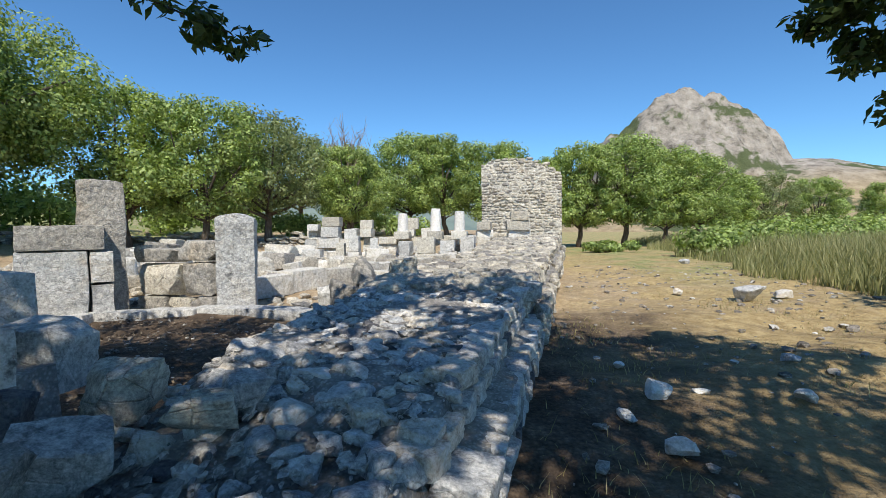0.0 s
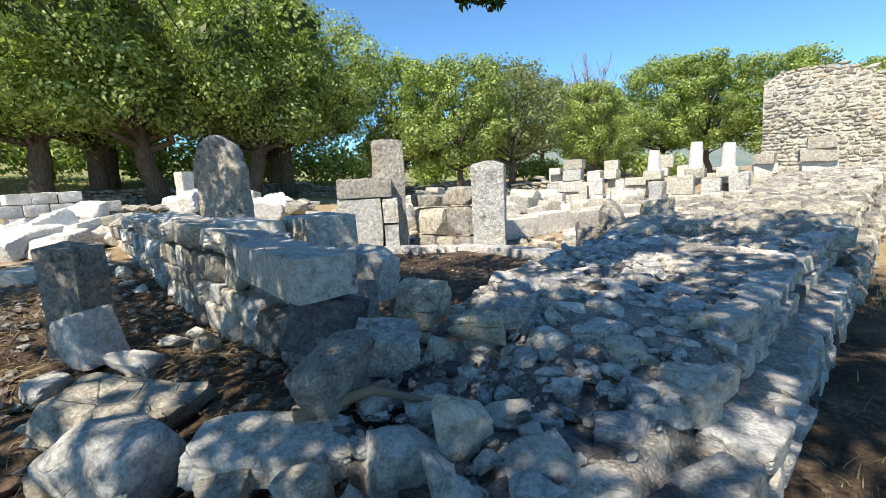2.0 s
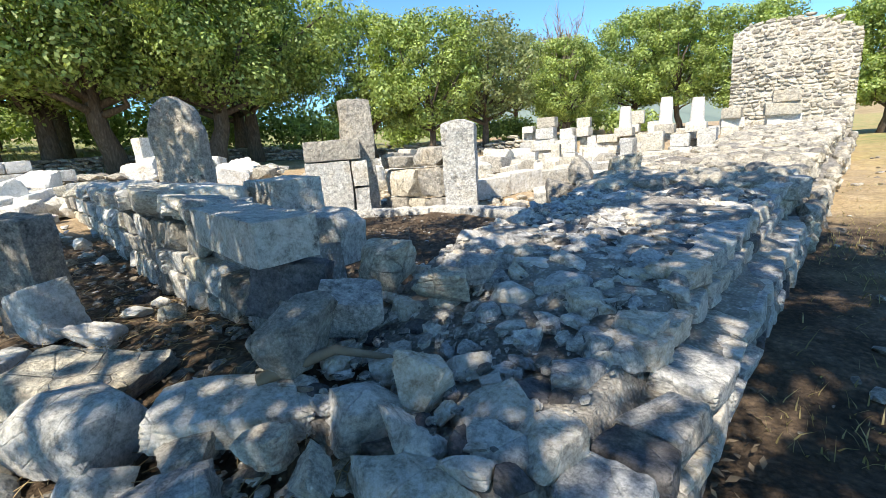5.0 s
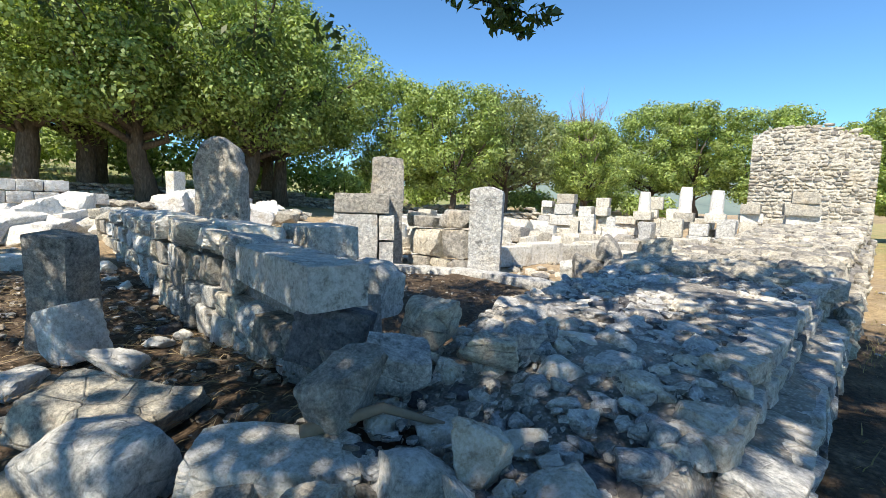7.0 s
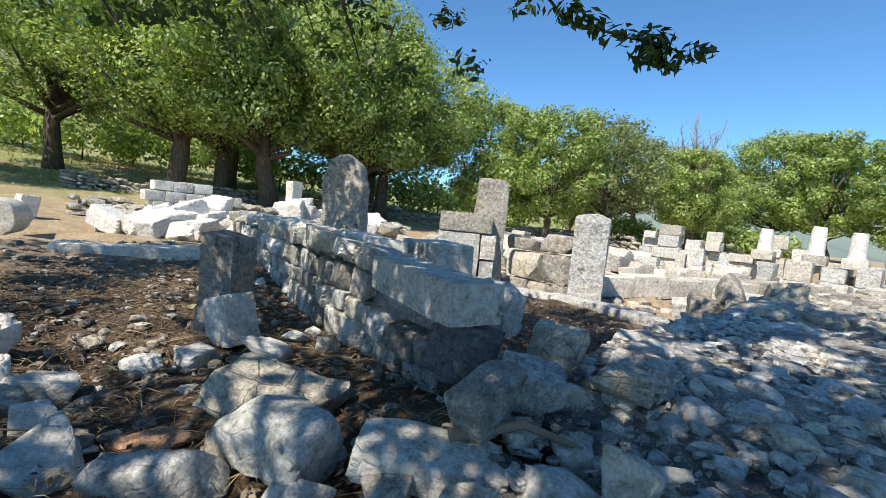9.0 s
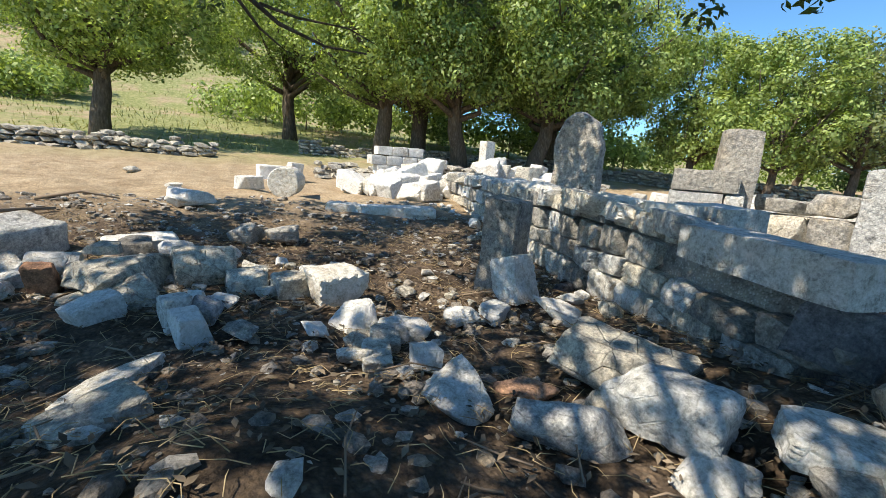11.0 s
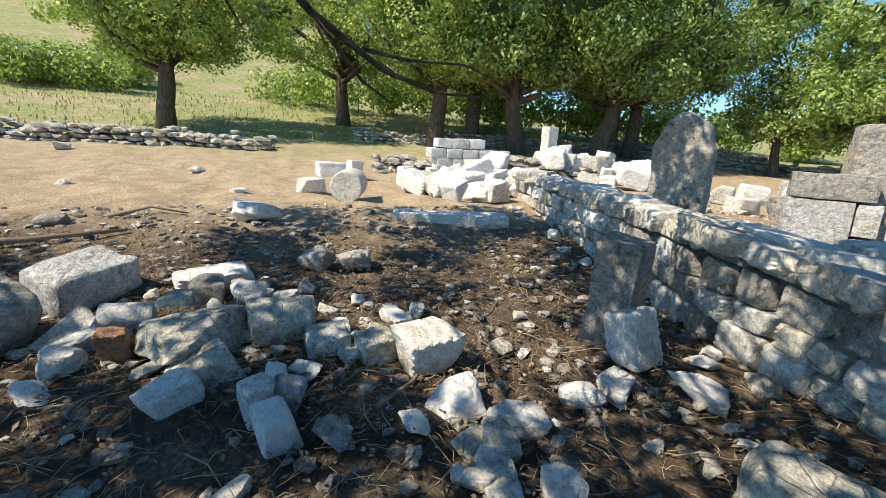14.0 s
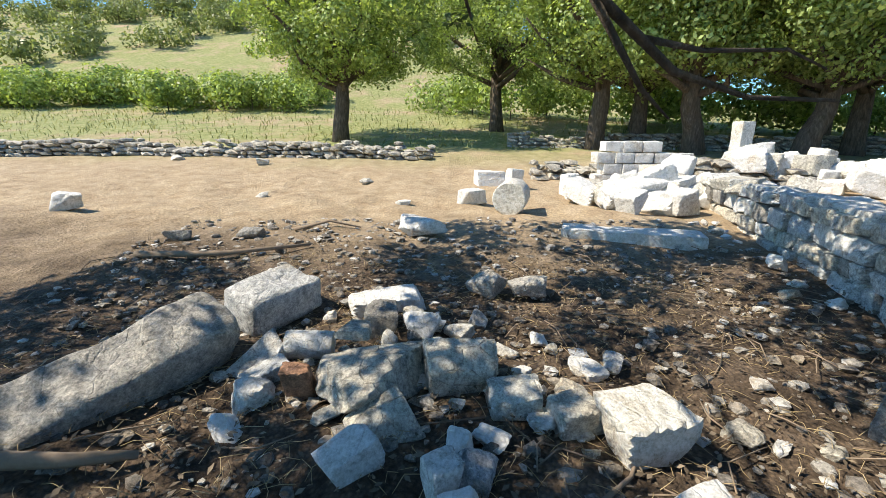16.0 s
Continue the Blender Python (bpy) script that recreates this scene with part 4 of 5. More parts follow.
def fallen_slab():
    def bend(p):
        p[:, 2] *= 1 - 0.25 * smooth(0.1, 0.8, -p[:, 0])
        p[:, 1] += 0.1 * p[:, 0] ** 2
        p[:, 0] += 0.08 * wave(p, 6, 3.5) * smooth(0.4, 0.7, np.abs(p[:, 0]))
        return p
    ob = new("fallen_slab", slab_mesh("fallen_slab", (1.4, 0.52, 0.44), 0.08, M_OLD, 8, 0.03, 0.05, bend))
    ob.matrix_world = pose(-5.63, -3.92, -0.06, 22, -5, 150)
    tagged(ob, "large cracked grey slab fallen on the earth", "stone slab")
    ob = new("fallen_slab", slab_mesh("fallen_slab_b", (0.8, 0.5, 0.36), 0.06, M_BLOCK, 18, 0.03, 0.05))
    ob.matrix_world = pose(-6.95, -3.4, 0.02, 10, -4, 150)
    tagged(ob, "shorter grey slab behind a larger fallen one", "stone slab")


fallen_slab()


def drum(name, x, y, z, r, length, turn, label, material, parent=None):
    v, f = tube([(-length / 2, 0, 0), (-length / 2 + 0.02, 0, 0), (0, 0, 0), (length / 2 - 0.02, 0, 0), (length / 2, 0, 0)], [r * 0.94, r, r, r, r * 0.94], 28, 3, 0.02)
    ob = new(name, mesh_of(name, v, f, material, 40))
    ob.matrix_world = Matrix.Translation((x, y, z)) @ Euler([radians(a) for a in turn]).to_matrix().to_4x4()
    return tagged(ob, label, "column")


drum("column_stub", -6.1, -2.78, 0.13, 0.11, 0.36, (0, 3, 95), "short white marble column piece lying on the earth", M_WHITE)
drum("column_drum", -11.5, -0.55, 0.56, 0.31, 0.9, (0, 0, -14), "fallen pale marble column drum with a round end", M_PALE)

# standing post and its leaning stone
ob = new("stone_post", slab_mesh("stone_post", (0.4, 0.32, 0.98), 0.04, M_OLD, 4, 0.025, 0.05))
ob.matrix_world = pose(-5.22, 1.02, -0.03, 3, 4, 30)
tagged(ob, "upright rough grey stone post in the yard", "stone post")
lone("bigblock", 61, M_WHITE, -4.88, 1.0, (0.3, 0.34, 0.46), (0, -14, 20), "chunky white stone leaning on a post")

# ---- west wall ----


def ww(x):
    """The yard face of the west wall."""
    return 1.48 + (-2.7 - x) * 0.205


def west_wall():
    xs = np.arange(-12.3, -2.75, 0.1)
    sec = [(0.2, -0.2), (0.17, 0.5), (0.18, 0.78), (0.25, 0.82), (0.35, 0.84), (0.5, 0.82), (0.62, 0.7), (0.64, -0.2)]
    v = [(x, ww(x) + a, b) for x in xs for a, b in sec]
    m = len(sec)
    p = np.array(v)
    p[:, 2] = np.where(p[:, 0] > -3.75, np.minimum(p[:, 2], 0.64), p[:, 2])
    p += 0.03 * np.stack([wave(p, 41, 6), wave(p, 42, 6), wave(p, 43, 6)], 1)
    f = [[j * m + i, j * m + i + 1, (j + 1) * m + i + 1, (j + 1) * m + i] for j in range(len(xs) - 1) for i in range(m - 1)]
    f += [list(range(m))[::-1], [(len(xs) - 1) * m + i for i in range(m)]]
    f = [q[::-1] for q in f]
    return tagged(new("wall_west", mesh_of("wall_west", p, f, M_MORTAR)), "dry grey block wall of uneven courses in shade", "wall", kind="structure")


wall_west = west_wall()
ob = new("carved_block", slab_mesh("carved_block", (1.25, 0.36, 0.25), 0.012, M_BLOCK, 31, 0.008, 0.05))
ob.matrix_world = pose(-3.1, 1.62, 0.68, 0, 0, -15)
tagged(ob, "long cut grey stone block on the wall's end", "stone block")
ob = new("carved_block", slab_mesh("carved_block_b", (0.62, 0.55, 0.42), 0.02, M_BLOCK, 33, 0.01, 0.05))
ob.matrix_world = pose(-4.35, 2.85, 0.6, 0, 0, -13)
tagged(ob, "cut stone block with a dowel hole behind the wall", "stone block")
set_at("bigblock", 71, M_BLOCK, -3.0, 2.2, 0.45, (0.4, 0.34, 0.38), (0, 8, 10), "blue-grey block beside the wall's end")
set_at("big", 72, M_BRECCIA, -2.26, 1.92, 0.42, (0.36, 0.28, 0.3), (0, 0, 30), "pitted grey stone on the low wall")

# ---- doorway ruin ----


def stele():
    def cap(p):
        t = smooth(1.55, 2.12, p[:, 2])
        p[:, 0] *= 1 - 0.28 * t ** 2
        p[:, 2] -= 0.28 * (p[:, 0] / 0.35) ** 2 * t
        return p
    ob = new("stele", slab_mesh("stele", (0.74, 0.3, 2.1), 0.07, M_OLD, 51, 0.03, 0.055, cap))
    ob.matrix_world = pose(-7.13, 3.32, 0, 0, 2, 28)
    tagged(ob, "tall round-topped grey standing stone with lichen", "standing stone")


stele()


def pillar(x, y, dims, turn, seed, label, material):
    def worn(p):
        t = smooth(dims[2] - 0.35, dims[2], p[:, 2])
        p[:, 2] -= 0.05 * t * np.clip(np.abs(p[:, 0]) / dims[0] * 2, 0, 1) ** 2
        p[:, 2] -= 0.07 * t * np.clip(wave(p, seed + 3, 7.0), 0, 1)
        return p
    ob = new("stone_pillar", slab_mesh("stone_pillar", dims, 0.03, material, seed, 0.016, 0.055, worn))
    ob.matrix_world = pose(x, y, 0, 0, 0, turn)
    return tagged(ob, label, "pillar")


DT = 33
pillar(-6.73, 6.44, (0.61, 0.4, 2.16), 45, 61, "tall lichened grey door pillar with a broken top", M_OLD)
pillar(-4.87, 7.1, (0.6, 0.5, 1.6), DT - 8, 62, "shorter blue-grey fluted door pillar", M_BLOCK)


def cut(name, x, y, z, dims, turn, seed, label, material, category="stone block"):
    ob = new(name, slab_mesh(name, dims, 0.025, material, seed, 0.014, 0.06))
    ob.matrix_world = pose(x, y, z, 0, 0, turn)
    return tagged(ob, label, category)


cut("cut_block", -6.92, 5.8, 0.05, (0.8, 0.3, 1.0), 45, 71, "large smooth pale grey wall block", M_BLOCK)
cut("cut_block", -6.52, 6.2, 0.05, (0.3, 0.28, 0.5), 45, 72, "small squared grey wall block", M_BLOCK)
cut("cut_block", -6.52, 6.2, 0.56, (0.3, 0.28, 0.48), 45, 73, "small squared grey wall block", M_BLOCK)
cut("cut_block", -6.84, 5.88, 1.06, (1.0, 0.32, 0.36), 45, 74, "dark lichened capping block", M_OLD)
for k, (u, z, w, h, mt) in enumerate(((0.0, 0.0, 0.6, 0.22, M_OLD), (0.6, 0.0, 0.5, 0.2, M_BRECCIA), (1.1, 0.0, 0.5, 0.24, M_OLD), (0.05, 0.22, 0.8, 0.55, M_BRECCIA), (0.88, 0.24, 0.72, 0.55, M_OLD),
                                      (0.1, 0.78, 0.75, 0.24, M_OLD), (0.85, 0.8, 0.75, 0.36, M_OLD), (-0.02, 0.78, 0.14, 0.3, M_BRECCIA))):
    stone("wall_stone", "bigblock", 80 + k, mt, (-6.6 + 0.98 * (u + w / 2), 7.15 - 0.13 * (u + w / 2), z + 0.02), (w * 1.02, 0.42, h), (0, 0, -8), "lichened brown-grey block in the infill wall", "stone block", "infill blocks")
for k in range(7):
    x = -6.8 + 0.64 * k
    y = 5.85 + 0.7 * math.sin(k / 6 * math.pi * 0.85) + 0.02 * k
    cut("threshold_slab", x, y, 0.0, (0.74, 0.36, 0.16), -2 + (12 if k < 3 else -10 if k > 4 else 0), 90 + k, "low worn grey threshold slab", M_BLOCK, "stone slab").location.z = -0.02
# rubble heap across the long wall
for k, (x, y, z, s, mt, vr) in enumerate(((-2.92, 6.22, 0.12, (0.34, 0.4, 0.42), M_BLOCK, 101), (-2.60, 5.95, 0.2, (0.5, 0.42, 0.46), M_OLD, 102), (-2.36, 6.2, 0.52, (0.5, 0.4, 0.42), M_OLD, 103),
                                          (-1.84, 6.2, 0.58, (0.52, 0.4, 0.38), M_BRECCIA, 104), (-1.96, 5.8, 0.5, (0.62, 0.36, 0.26), M_BRECCIA, 105), (-2.27, 5.77, 0.46, (0.22, 0.2, 0.2), M_OLD, 106))):
    stone("heap_stone", "big", vr, mt, (x, y, z), s, (0, 8 * (k % 3 - 1), 40 * k), "rough dark lichened block in a heap", "stone", "heap on the wall")
cut("flat_block", -0.3, 5.9, 0.42, (0.6, 0.4, 0.22), 9, 111, "flat grey cut block on the wall's edge", M_BLOCK)

# ---- field of ruins ----
gr = np.random.default_rng(123)
for k in range(9):
    cut("kerb_block", -5.2 + 0.36 * k, 8.6 + 0.95 * k, 0.0, (1.02, 0.5, 0.42 + 0.06 * (k % 2)), 69, 120 + k, "pale sunlit foundation block", M_PALE)
x = -7.4
while x < 0.1:
    w = gr.uniform(0.35, 0.95)
    y = 15.4 + 0.18 * (x + 7) + gr.normal() * 0.15
    t = 0.25 + 0.55 * gr.uniform()
    mt = M_PALE if gr.uniform() > 0.35 else M_BLOCK
    cut("ruin_block", x + w / 2, y, 0.0, (w * 0.95, 0.55, t), 6 + gr.normal() * 6, int(140 + x * 10 + 80), "pale stone of a ruined colonnade wall", mt)
    if gr.uniform() > 0.35:
        cut("ruin_block", x + w / 2, y, t, (w * gr.uniform(0.5, 0.9), 0.42, gr.uniform(0.2, 0.6)), 6 + gr.normal() * 12, int(300 + x * 10), "upper stone of a ruined colonnade wall", mt)
    x += w + (gr.uniform(0.1, 0.4) if gr.uniform() > 0.7 else 0)
x = -8.5
while x < 0.0:
    w, z = gr.uniform(0.5, 1.1), 0.0
    for c in range(int(gr.integers(3, 6))):
        t = gr.uniform(0.26, 0.46)
        cut("ruin_block", x + w / 2 + gr.normal() * 0.06, 18.0 + gr.normal() * 0.1, z, (w * gr.uniform(0.7, 0.98), 0.5, t), 3 + gr.normal() * 4, int(160 + x * 10 + 90 + c * 7), "pale block of the upper ruined wall", M_PALE if gr.uniform() > 0.25 else M_BLOCK)
        z += t
    x += w


def column(x, y, z, r, h, label):
    root = new("column")
    root.location = (x, y, z)
    tagged(root, label, "column")
    part("base", slab_mesh("base", (r * 3, r * 3, 0.3), 0.03, M_PALE, 7, 0.01, 0.08), root)
    v, f = tube([(0, 0, 0.28), (0, 0, 0.5), (0.01, 0, h * 0.8), (0.02, 0, h)], [r * 1.08, r, r * 0.97, r * 0.82], 20, 3, 0.02)
    part("shaft", mesh_of("shaft", v, f, M_WHITE, 40), root)


for x, y, h in ((-2.85, 16.9, 1.15), (-1.95, 17.0, 1.05), (-4.2, 17.3, 1.0)):
    column(x, y, 0.98, 0.2, h, "broken white marble column stump on a base")


def capital():
    root = new("carved_capital")
    root.location = (-1.65, 11.6, zland(-1.65, 11.6))
    tagged(root, "carved pale marble capital with leaf tiers", "capital")
    part("core", slab_mesh("core", (0.5, 0.5, 0.55), 0.12, M_PALE, 9, 0.02, 0.06), root)
    for t in range(3):
        for k in range(9):
            a = 6.2832 * (k + 0.5 * t) / 9
            p, f = rock_points(k, 1, 3, 10, 0.03, 0.3)
            q = part("leaf", mesh_of("leaf", p * np.array([0.14, 0.14, 0.17]), f, M_PALE), root)
            q.location = (math.cos(a) * 0.25, math.sin(a) * 0.25, 0.12 + 0.17 * t)


capital()
cut("flat_block", -3.4, 11.2, 0.0, (1.0, 0.6, 0.3), 15, 181, "round-edged pale slab on the earth", M_PALE)
for k in range(150):
    y = gr.uniform(8.2, 18)
    x = -0.6 * y + gr.uniform(-4.5, 4.6) if k % 3 else gr.uniform(-13, -6)
    if x > -5.5 + 0.37 * (y - 8.6) - 0.4 and y < 15:
        continue
    if x > float(wall_in(y)) - 0.4:
        continue
    s = gr.uniform(0.25, 0.8)
    stone("ruin_block", "block" if k % 2 else "bigblock", 200 + k % 14, M_PALE if k % 5 else M_OLD, (x, y, zland(x, y) - 0.04), (s * gr.uniform(0.8, 1.5), s, s * gr.uniform(0.5, 1.1)),
          (gr.normal() * 5, gr.normal() * 5, gr.uniform(0, 180)), "pale tumbled block among the ruins", "stone block", "tumbled blocks")
# heap by the far end of the west wall
HEAP = "white tumbled block in a sunlit heap"
for k in range(40):
    a, r = gr.uniform(0, 6.28), gr.uniform(0, 1) ** 0.6
    x, y = -12.9 + 1.5 * r * math.cos(a), 2.7 + 1.7 * r * math.sin(a)
    s = gr.uniform(0.3, 0.7)
    stone("heap_stone", "bigblock" if k % 2 else "block", 200 + k % 14, M_WHITE if k % 3 else M_PALE, (x, y, zland(x, y) - 0.05 + 0.6 * (1 - r) * gr.uniform(0, 1)), (s * 1.3, s, s * 0.7),
          (gr.normal() * 12, gr.normal() * 12, gr.uniform(0, 180)), HEAP, "stone block", "white heap")
for k, (x, y, z, size, turn) in enumerate(((-11.9, 1.9, 0.5, (0.5, 1.5, 0.34), (14, 10, 20)), (-11.2, 2.5, 0.3, (0.5, 0.55, 0.46), (4, 0, 20)), (-11.15, 1.6, 0.3, (0.4, 0.5, 0.42), (20, 0, 35)),
                                           (-13.2, 3.3, 0.5, (0.6, 0.8, 0.75), (14, 8, 50)), (-12.3, 2.5, 0.5, (0.5, 0.7, 0.6), (25, 0, 10)), (-14.9, -0.7, 0.35, (0.6, 0.8, 0.42), (0, 0, 8)),
                                           (-13.9, -0.2, 0.3, (0.4, 0.35, 0.62), (0, 4, 20)), (-13.4, 1.0, 0.3, (0.4, 0.34, 0.55), (0, 0, 12)), (-12.2, -1.3, 0.3, (0.5, 0.6, 0.3), (0, 0, 40)))):
    stone("heap_stone", "bigblock", 200 + k, M_WHITE, (x, y, z), size, turn, HEAP, "stone block", "white heap")
# squared courses behind it, and white blocks beyond the west wall
for row in range(4):
    for k in range(5 - row % 2 - row // 3):
        cut("wall_block", -15.2 + 0.02 * k, 2.3 + 0.5 * k + 0.2 * (row % 2), 0.4 + 0.29 * row, (0.5, 0.48, 0.28), 4 * math.sin(k + row), 500 + row * 7 + k, "squared white block in a low coursed wall", M_WHITE)
for k in range(26):
    x, y = -15.4 + gr.uniform(-2.0, 2.4), 7.9 + gr.uniform(-1.6, 1.8)
    s = gr.uniform(0.4, 0.85)
    stone("ruin_block", "bigblock", 200 + k % 14, M_WHITE if k % 3 else M_PALE, (x, y, zland(x, y) - 0.05 + gr.uniform(0, 0.3)), (s * 1.3, s, s * 0.8), (gr.normal() * 10, gr.normal() * 10, gr.uniform(0, 180)),
          "white tumbled block beyond the low wall", "stone block", "white blocks")
cut("fallen_slab", -9.6, 1.0, 0.12, (2.0, 0.55, 0.22), 75, 190, "long white marble beam lying at the wall's foot", M_PALE, "stone slab")
cut("stone_pillar", -18.0, 7.6, 0.4, (0.46, 0.46, 1.75), 10, 191, "pale upright pillar stump in the field", M_BLOCK, "pillar")


def field_wall(name, pts, h, w_half, seed, label):
    """A low rubble wall that follows the points: uneven courses, three stones thick, as one joined mesh."""
    g = np.random.default_rng(seed)
    pieces = []
    for a, b in zip(pts, pts[1:]):
        a, b = np.array(a), np.array(b)
        L = np.linalg.norm(b - a)
        d = (b - a) / L
        nrm = np.array([-d[1], d[0]])
        an = math.atan2(d[1], d[0])
        for row in range(int(h / 0.15) + 1):
            for side in (-1, 0, 1):
                u = 0.0
                while u < L:
                    w = g.uniform(0.22, 0.6)
                    c = a + d * (u + w / 2) + nrm * (side * w_half + g.normal() * 0.04)
                    ragged = h * (0.75 + 0.3 * math.sin(c[0] * 0.9 + c[1] * 0.7) + 0.2 * g.normal())
                    if 0.15 * row < ragged:
                        p, f = rock_points(int(g.integers(24)), 1, 5, 14, 0.06, 0.8)
                        t = an + g.normal() * 0.1
                        r = np.array([[math.cos(t), -math.sin(t), 0], [math.sin(t), math.cos(t), 0], [0, 0, 1]])
                        pieces.append(((p * np.array([w * 1.02, w_half * 1.15, 0.19])) @ r.T + np.array([c[0], c[1], zland(*c) + 0.15 * row + 0.05 + g.normal() * 0.015]), f))
                    u += w
    v, f = joined(pieces)
    tagged(new(name, mesh_of(name, v, f, M_WALL_STUFF, 40)), label, "wall", kind="structure")


field_wall("wall_field", [(-19, -24), (-20.4, -14), (-20.4, -8), (-20.0, -2.6)], 0.5, 0.35, 3, "low tumbled rubble wall across the field")
field_wall("wall_field_north", [(-26, 1), (-25, 8), (-24, 16), (-17, 21), (-11, 23)], 0.7, 0.35, 4, "low grey rubble wall behind the trees")
field_wall("wall_yard", [(-16.5, 0.6), (-16.2, 4.0), (-15.5, 7.5), (-13.5, 9.5)], 0.55, 0.35, 5, "low pale rubble wall behind the white heap")

# ---- litter on the ground ----


def scatter(name, g, xs, ys, lo, hi, material, label):
    pieces = []
    base = [rock_points(900 + k, 1, 5, 10, 0.05, 0.4) for k in range(12)]
    for x, y in zip(xs, ys):
        p, f = base[int(g.integers(12))]
        s = lo + (hi - lo) * g.uniform() ** 3
        a = g.uniform(0, 6.28)
        r = np.array([[math.cos(a), -math.sin(a), 0], [math.sin(a), math.cos(a), 0], [0, 0, 1]])
        pieces.append(((p * np.array([s, s * g.uniform(0.6, 1), s * g.uniform(0.35, 0.7)])) @ r.T + np.array([x, y, zland(x, y) + s * 0.12]), f))
    v, f = joined(pieces)
    return tagged(new(name, mesh_of(name, v, f, material, 40)), label, "pebbles", kind="stuff")


gp = np.random.default_rng(60)
n = 5200
scatter("gravel", gp, gp.uniform(-10.5, -1.2, n), gp.uniform(-6, 2.6, n), 0.02, 0.14, M_CHIP, "loose grey and white stone chips")
n = 900
yy = gp.uniform(1.5, 16, n)
scatter("gravel_straw", gp, wall_out(yy) + 0.15 + 5.5 * gp.uniform(size=n), yy, 0.02, 0.14, M_CHIP, "scattered pale stone chips in straw")
n = 700
scatter("gravel_room", gp, gp.uniform(-7, -2.3, n), gp.uniform(2.6, 6.2, n), 0.015, 0.07, M_CHIP, "fine gravel on a bare floor")
n = 1500
scatter("gravel_ruins", gp, gp.uniform(-12, -0.5, n), gp.uniform(7, 17, n), 0.05, 0.4, M_WALL_STUFF, "sunlit stone rubble on earth")
n = 1500
wy = gp.uniform(1.0, 5.6, n)
wx = wall_in(wy) + (wall_out(wy) - 0.3 - wall_in(wy)) * gp.uniform(size=n)
chips = scatter("wall_chips", gp, wx, wy, 0.015, 0.09, M_GREYCHIP, "small chips set in mortar")
for vtx in chips.data.vertices:
    vtx.co.z += float(wall_top(vtx.co.y)) - zland(vtx.co.x, vtx.co.y) + 0.01
n = 1800
scatter("gravel_end", gp, gp.uniform(-2.3, -0.7, n), gp.uniform(0.5, 1.7, n), 0.012, 0.1, M_GREYCHIP, "grey chips at the wall's end")
for k, (x, y, s) in enumerate(((0.65, 3.55, 0.2), (1.02, 3.72, 0.11), (0.5, 2.75, 0.15), (1.7, 3.65, 0.16), (0.61, 4.5, 0.1), (4.0, 8.8, 0.4), (4.65, 8.9, 0.25), (6, 16.7, 0.3), (3.05, 9.5, 0.2), (0.3, 3.1, 0.12), (2.2, 4.6, 0.14))):
    lone("rubble", 130 + k, M_WHITE if k < 5 else M_RUBBLE, x, y, (s, s * 1.2, s * 0.7), (0, 10, 40 * k), "pale loose stone on dry straw", sink=0.01)


def sticks(name, g, n, x0, x1, y0, y1, lo, hi, rad, material, label):
    pieces = []
    for _ in range(n):
        x, y, a, L = g.uniform(x0, x1), g.uniform(y0, y1), g.uniform(0, 6.28), g.uniform(lo, hi)
        d = Vector((math.cos(a), math.sin(a), 0)) * L
        z = zland(x, y) + 0.03
        p = Vector((x, y, z))
        q = p + d * 0.5 + Vector((g.normal() * L * 0.1, g.normal() * L * 0.1, 0.02))
        e = p + d
        e.z = zland(e.x, e.y) + 0.03 + g.uniform(0, 0.03)
        pieces.append(tube([p, q, e], [rad, rad * 0.9, rad * 0.5], 4, 1))
    v, f = joined(pieces)
    tagged(new(name, mesh_of(name, v, f, material)), label, "litter", kind="stuff")


sticks("twigs", gp, 260, -9, -1.5, -6, 2.2, 0.1, 0.6, 0.006, M_TWIG, "thin dry twigs on the earth")
sticks("straw", gp, 3800, -8.5, -1.4, -5, 2.0, 0.05, 0.2, 0.0022, M_STRAW, "scattered dry straw stems")


def leaf_litter(g, n):
    xs, ys = g.uniform(-9, -0.4, n), g.uniform(-6, 6.0, n)
    c = np.stack([xs, ys, land(xs, ys) + 0.03 + 0.02 * g.uniform(size=n)], 1)
    v, f = leaf_cards(c, np.tile([0.0, 0.0, 1.0], (n, 1)), 0.05, g, 0.45, 0.35)
    tagged(new("leaf_litter", mesh_of("leaf_litter", v, f, M_LITTER)), "brown and grey fallen leaves on earth", "litter", kind="stuff")


leaf_litter(gp, 16000)


def branch(pts, r, label):
    v, f = tube([(x, y, zland(x, y) + z) for x, y, z in pts], [r * (1 - 0.6 * i / (len(pts) - 1)) for i in range(len(pts))], 8, 5, 0.08)
    tagged(new("fallen_branch", mesh_of("fallen_branch", v, f, M_TWIG)), label, "branch")


branch([(-4.55, -4.2, 0.05), (-4.75, -3.95, 0.1), (-4.8, -3.6, 0.09), (-4.95, -3.35, 0.04)], 0.06, "pale weathered branch lying on the earth")
branch([(-4.4, -3.5, 0.04), (-4.5, -3.2, 0.05), (-4.42, -2.95, 0.03)], 0.045, "short dry branch on the earth")
branch([(-4.7, -1.0, 0.02), (-4.9, -0.75, 0.04), (-5.3, -0.5, 0.05)], 0.016, "thin curved dry stick on earth")
branch([(-8.2, -5.6, 0.05), (-8.4, -4.6, 0.08), (-8.8, -3.6, 0.05)], 0.05, "thin fallen bough in leaf litter")
branch([(-9.6, -4.1, 0.03), (-9.8, -3.6, 0.1), (-9.7, -3.1, 0.05)], 0.03, "thin fallen bough in leaf litter")
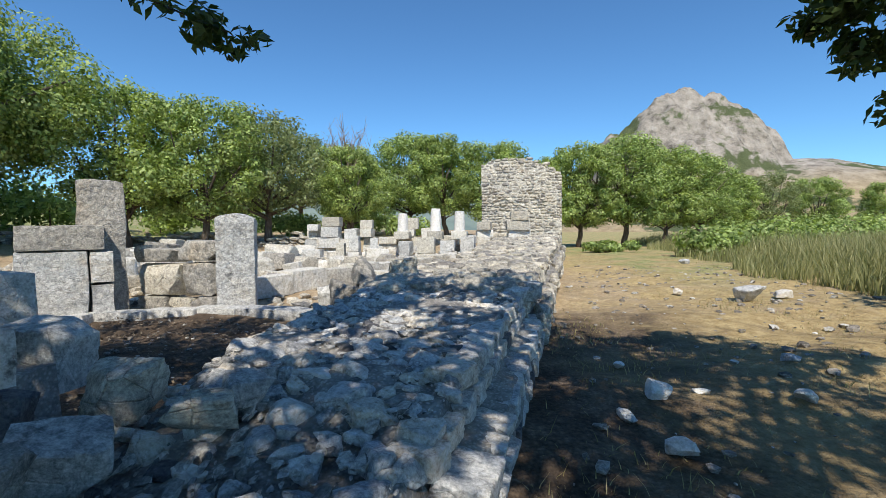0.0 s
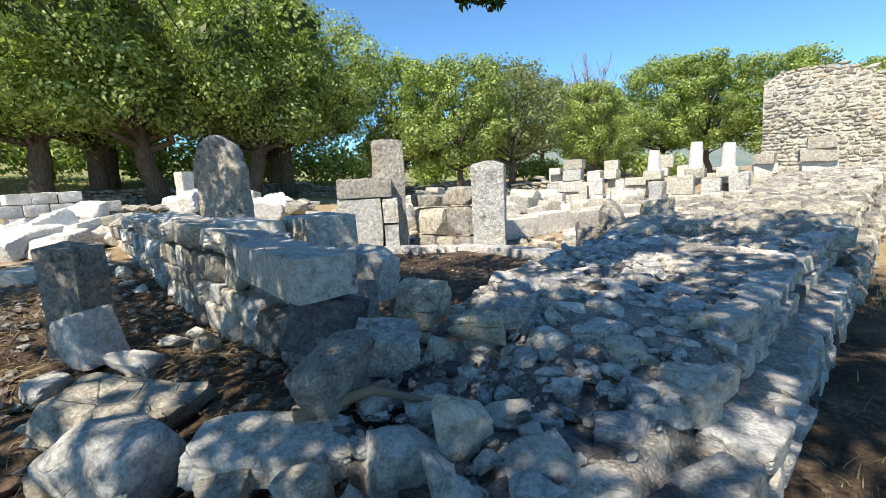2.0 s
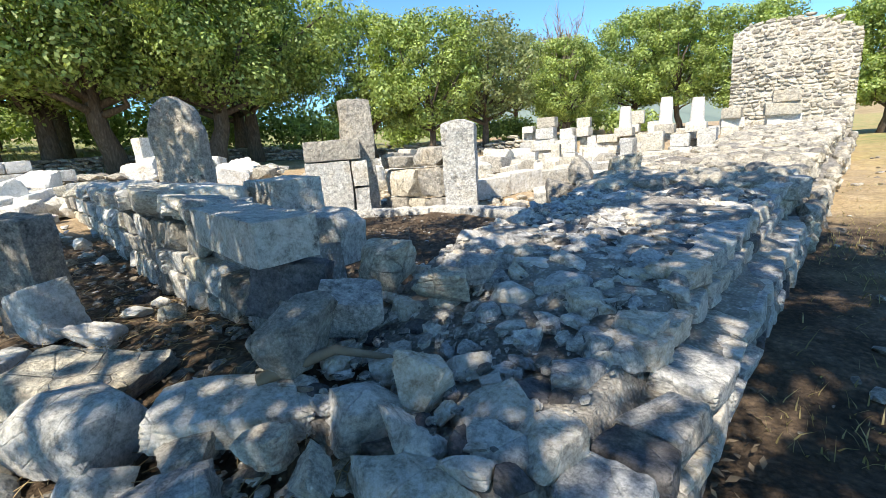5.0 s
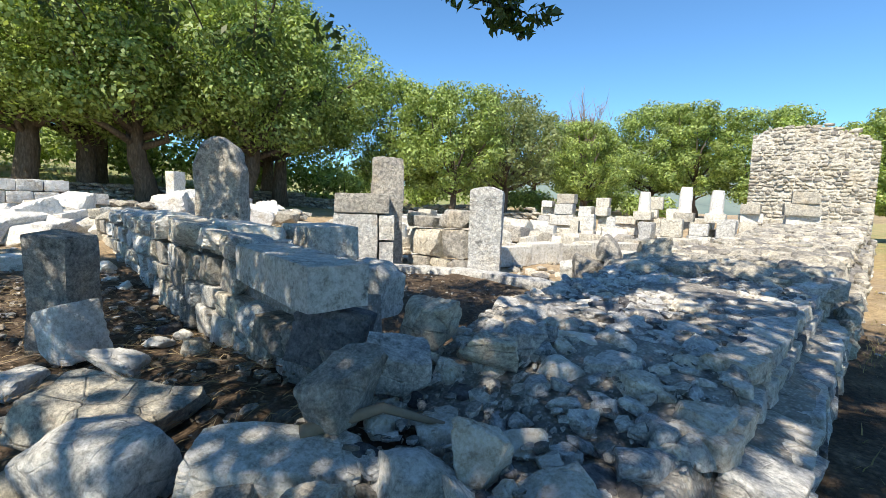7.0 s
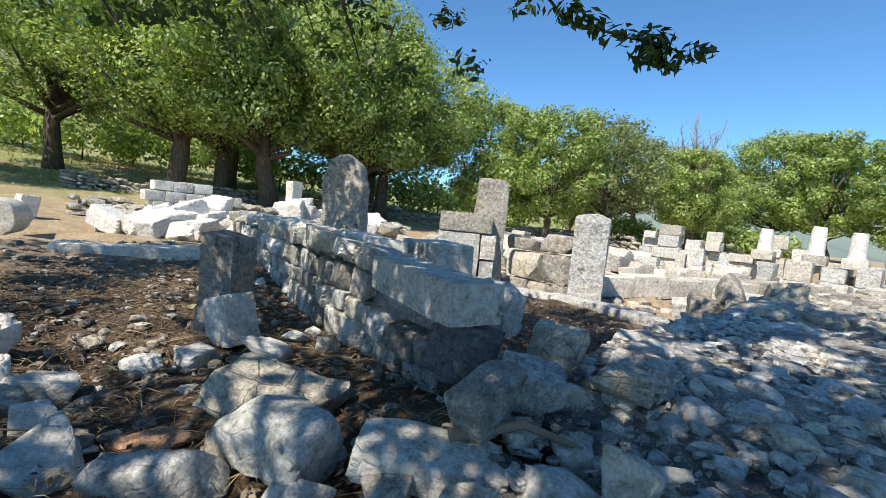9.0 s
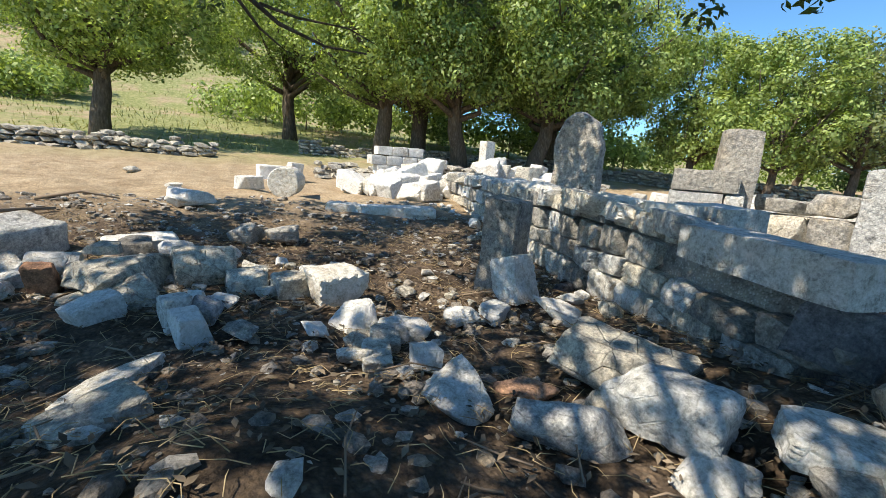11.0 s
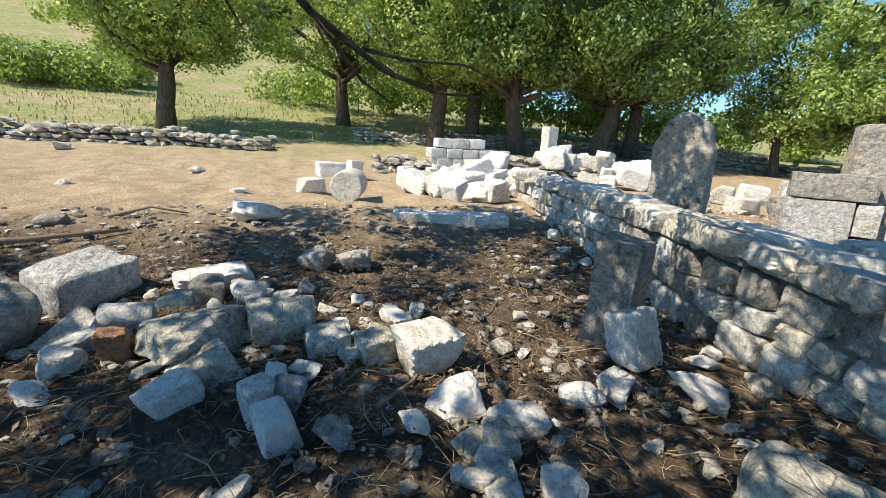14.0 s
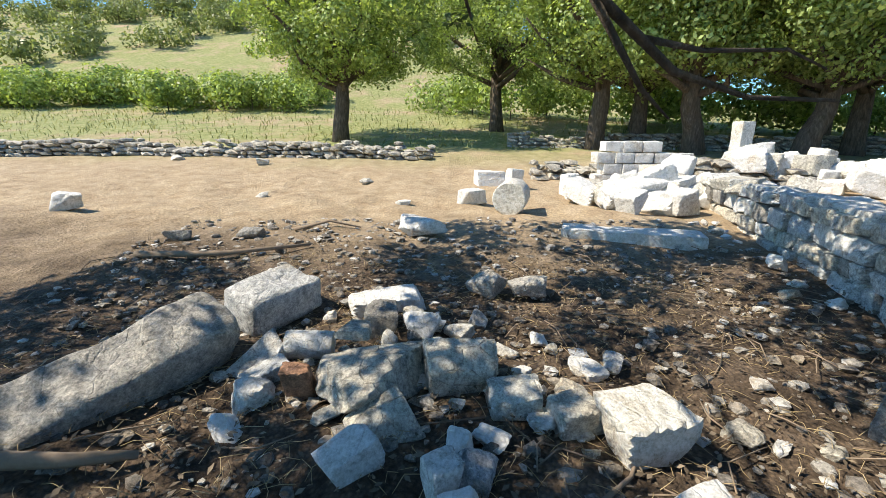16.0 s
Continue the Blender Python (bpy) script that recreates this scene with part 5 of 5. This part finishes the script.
branch([(-2.15, 0.95, 0.13), (-1.95, 1.2, 0.14), (-1.75, 1.35, 0.12)], 0.03, "bent dry branch beside a slab")

# ---- stones of the near walls ----


def long_wall_stones():
    g = np.random.default_rng(8)
    spots = []
    tries = 0
    while len(spots) < 300 and tries < 16000:
        tries += 1
        y = 0.95 + 4.5 * g.uniform()
        xi, xo = float(wall_in(y)), float(wall_out(y)) - 0.28
        x = g.uniform(xi, xo)
        s = 0.09 + 0.25 * g.uniform() ** 1.7
        if all(math.hypot(x - a, y - b) > (s + c) * 0.42 for a, b, c in spots):
            spots.append((x, y, s))
    for k, (x, y, s) in enumerate(spots):
        h = s * g.uniform(0.45, 0.8)
        stone("stone", "rubble", 300 + k % 24, M_RUBBLE, (x, y, float(wall_top(y)) - h * 0.7 + 0.01), (s * g.uniform(1.0, 1.5), s * g.uniform(0.65, 1.0), h),
              (g.normal() * 9, g.normal() * 9, g.normal() * 40 + 20), parent=wall_long)
    # courses of the outer face and the ledge at its foot
    for row, (off, z, hh) in enumerate(((0.03, 0.02, 0.15), (0.05, 0.17, 0.13), (0.24, 0.3, 0.14), (0.27, 0.44, 0.13))):
        y = 1.0
        while y < 5.6:
            L = g.uniform(0.16, 0.42)
            if z + hh * 0.6 < float(wall_top(y)) + 0.02:
                stone("stone", "block", 320 + int(g.integers(10)), M_RUBBLE, (float(wall_out(y + L / 2)) - off - 0.08, y + L / 2, z - 0.01), (0.26, L * 0.97, hh * g.uniform(0.92, 1.06)),
                      (g.normal() * 2, g.normal() * 3, -9 + g.normal() * 3), parent=wall_long)
            y += L


long_wall_stones()


def west_wall_stones():
    g = np.random.default_rng(14)
    z, row = 0.0, 0
    while z < 0.86:
        hh = g.uniform(0.18, 0.32)
        x = -12.3 + g.uniform(0, 0.2)
        while x < -2.95:
            L = g.uniform(0.18, 0.72)
            if x + L > -3.65 and z + hh > 0.7:
                break
            stone("stone", "block", 340 + int(g.integers(14)), (M_BLOCK, M_OLD, M_BRECCIA)[int(g.integers(3))], (x + L / 2, ww(x + L / 2) + 0.16, z - 0.03 + 0.02 * g.uniform()),
                  (L * 0.98, 0.36 + g.normal() * 0.05, hh * 1.02), (g.normal() * 3, g.normal() * 2.5, -12 + g.normal() * 3), parent=wall_west)
            x += L
        z += hh
    for k in range(56):
        x = g.uniform(-12.2, -3.9)
        s = g.uniform(0.34, 0.7)
        stone("capping_stone", "block", 340 + int(g.integers(14)), M_PALE if g.uniform() > 0.5 else M_BLOCK, (x, ww(x) + g.uniform(0.12, 0.52), 0.78), (s * 1.3, s * 0.8, g.uniform(0.12, 0.24)),
              (g.normal() * 4, g.normal() * 4, -12 + g.normal() * 15), parent=wall_west)


west_wall_stones()
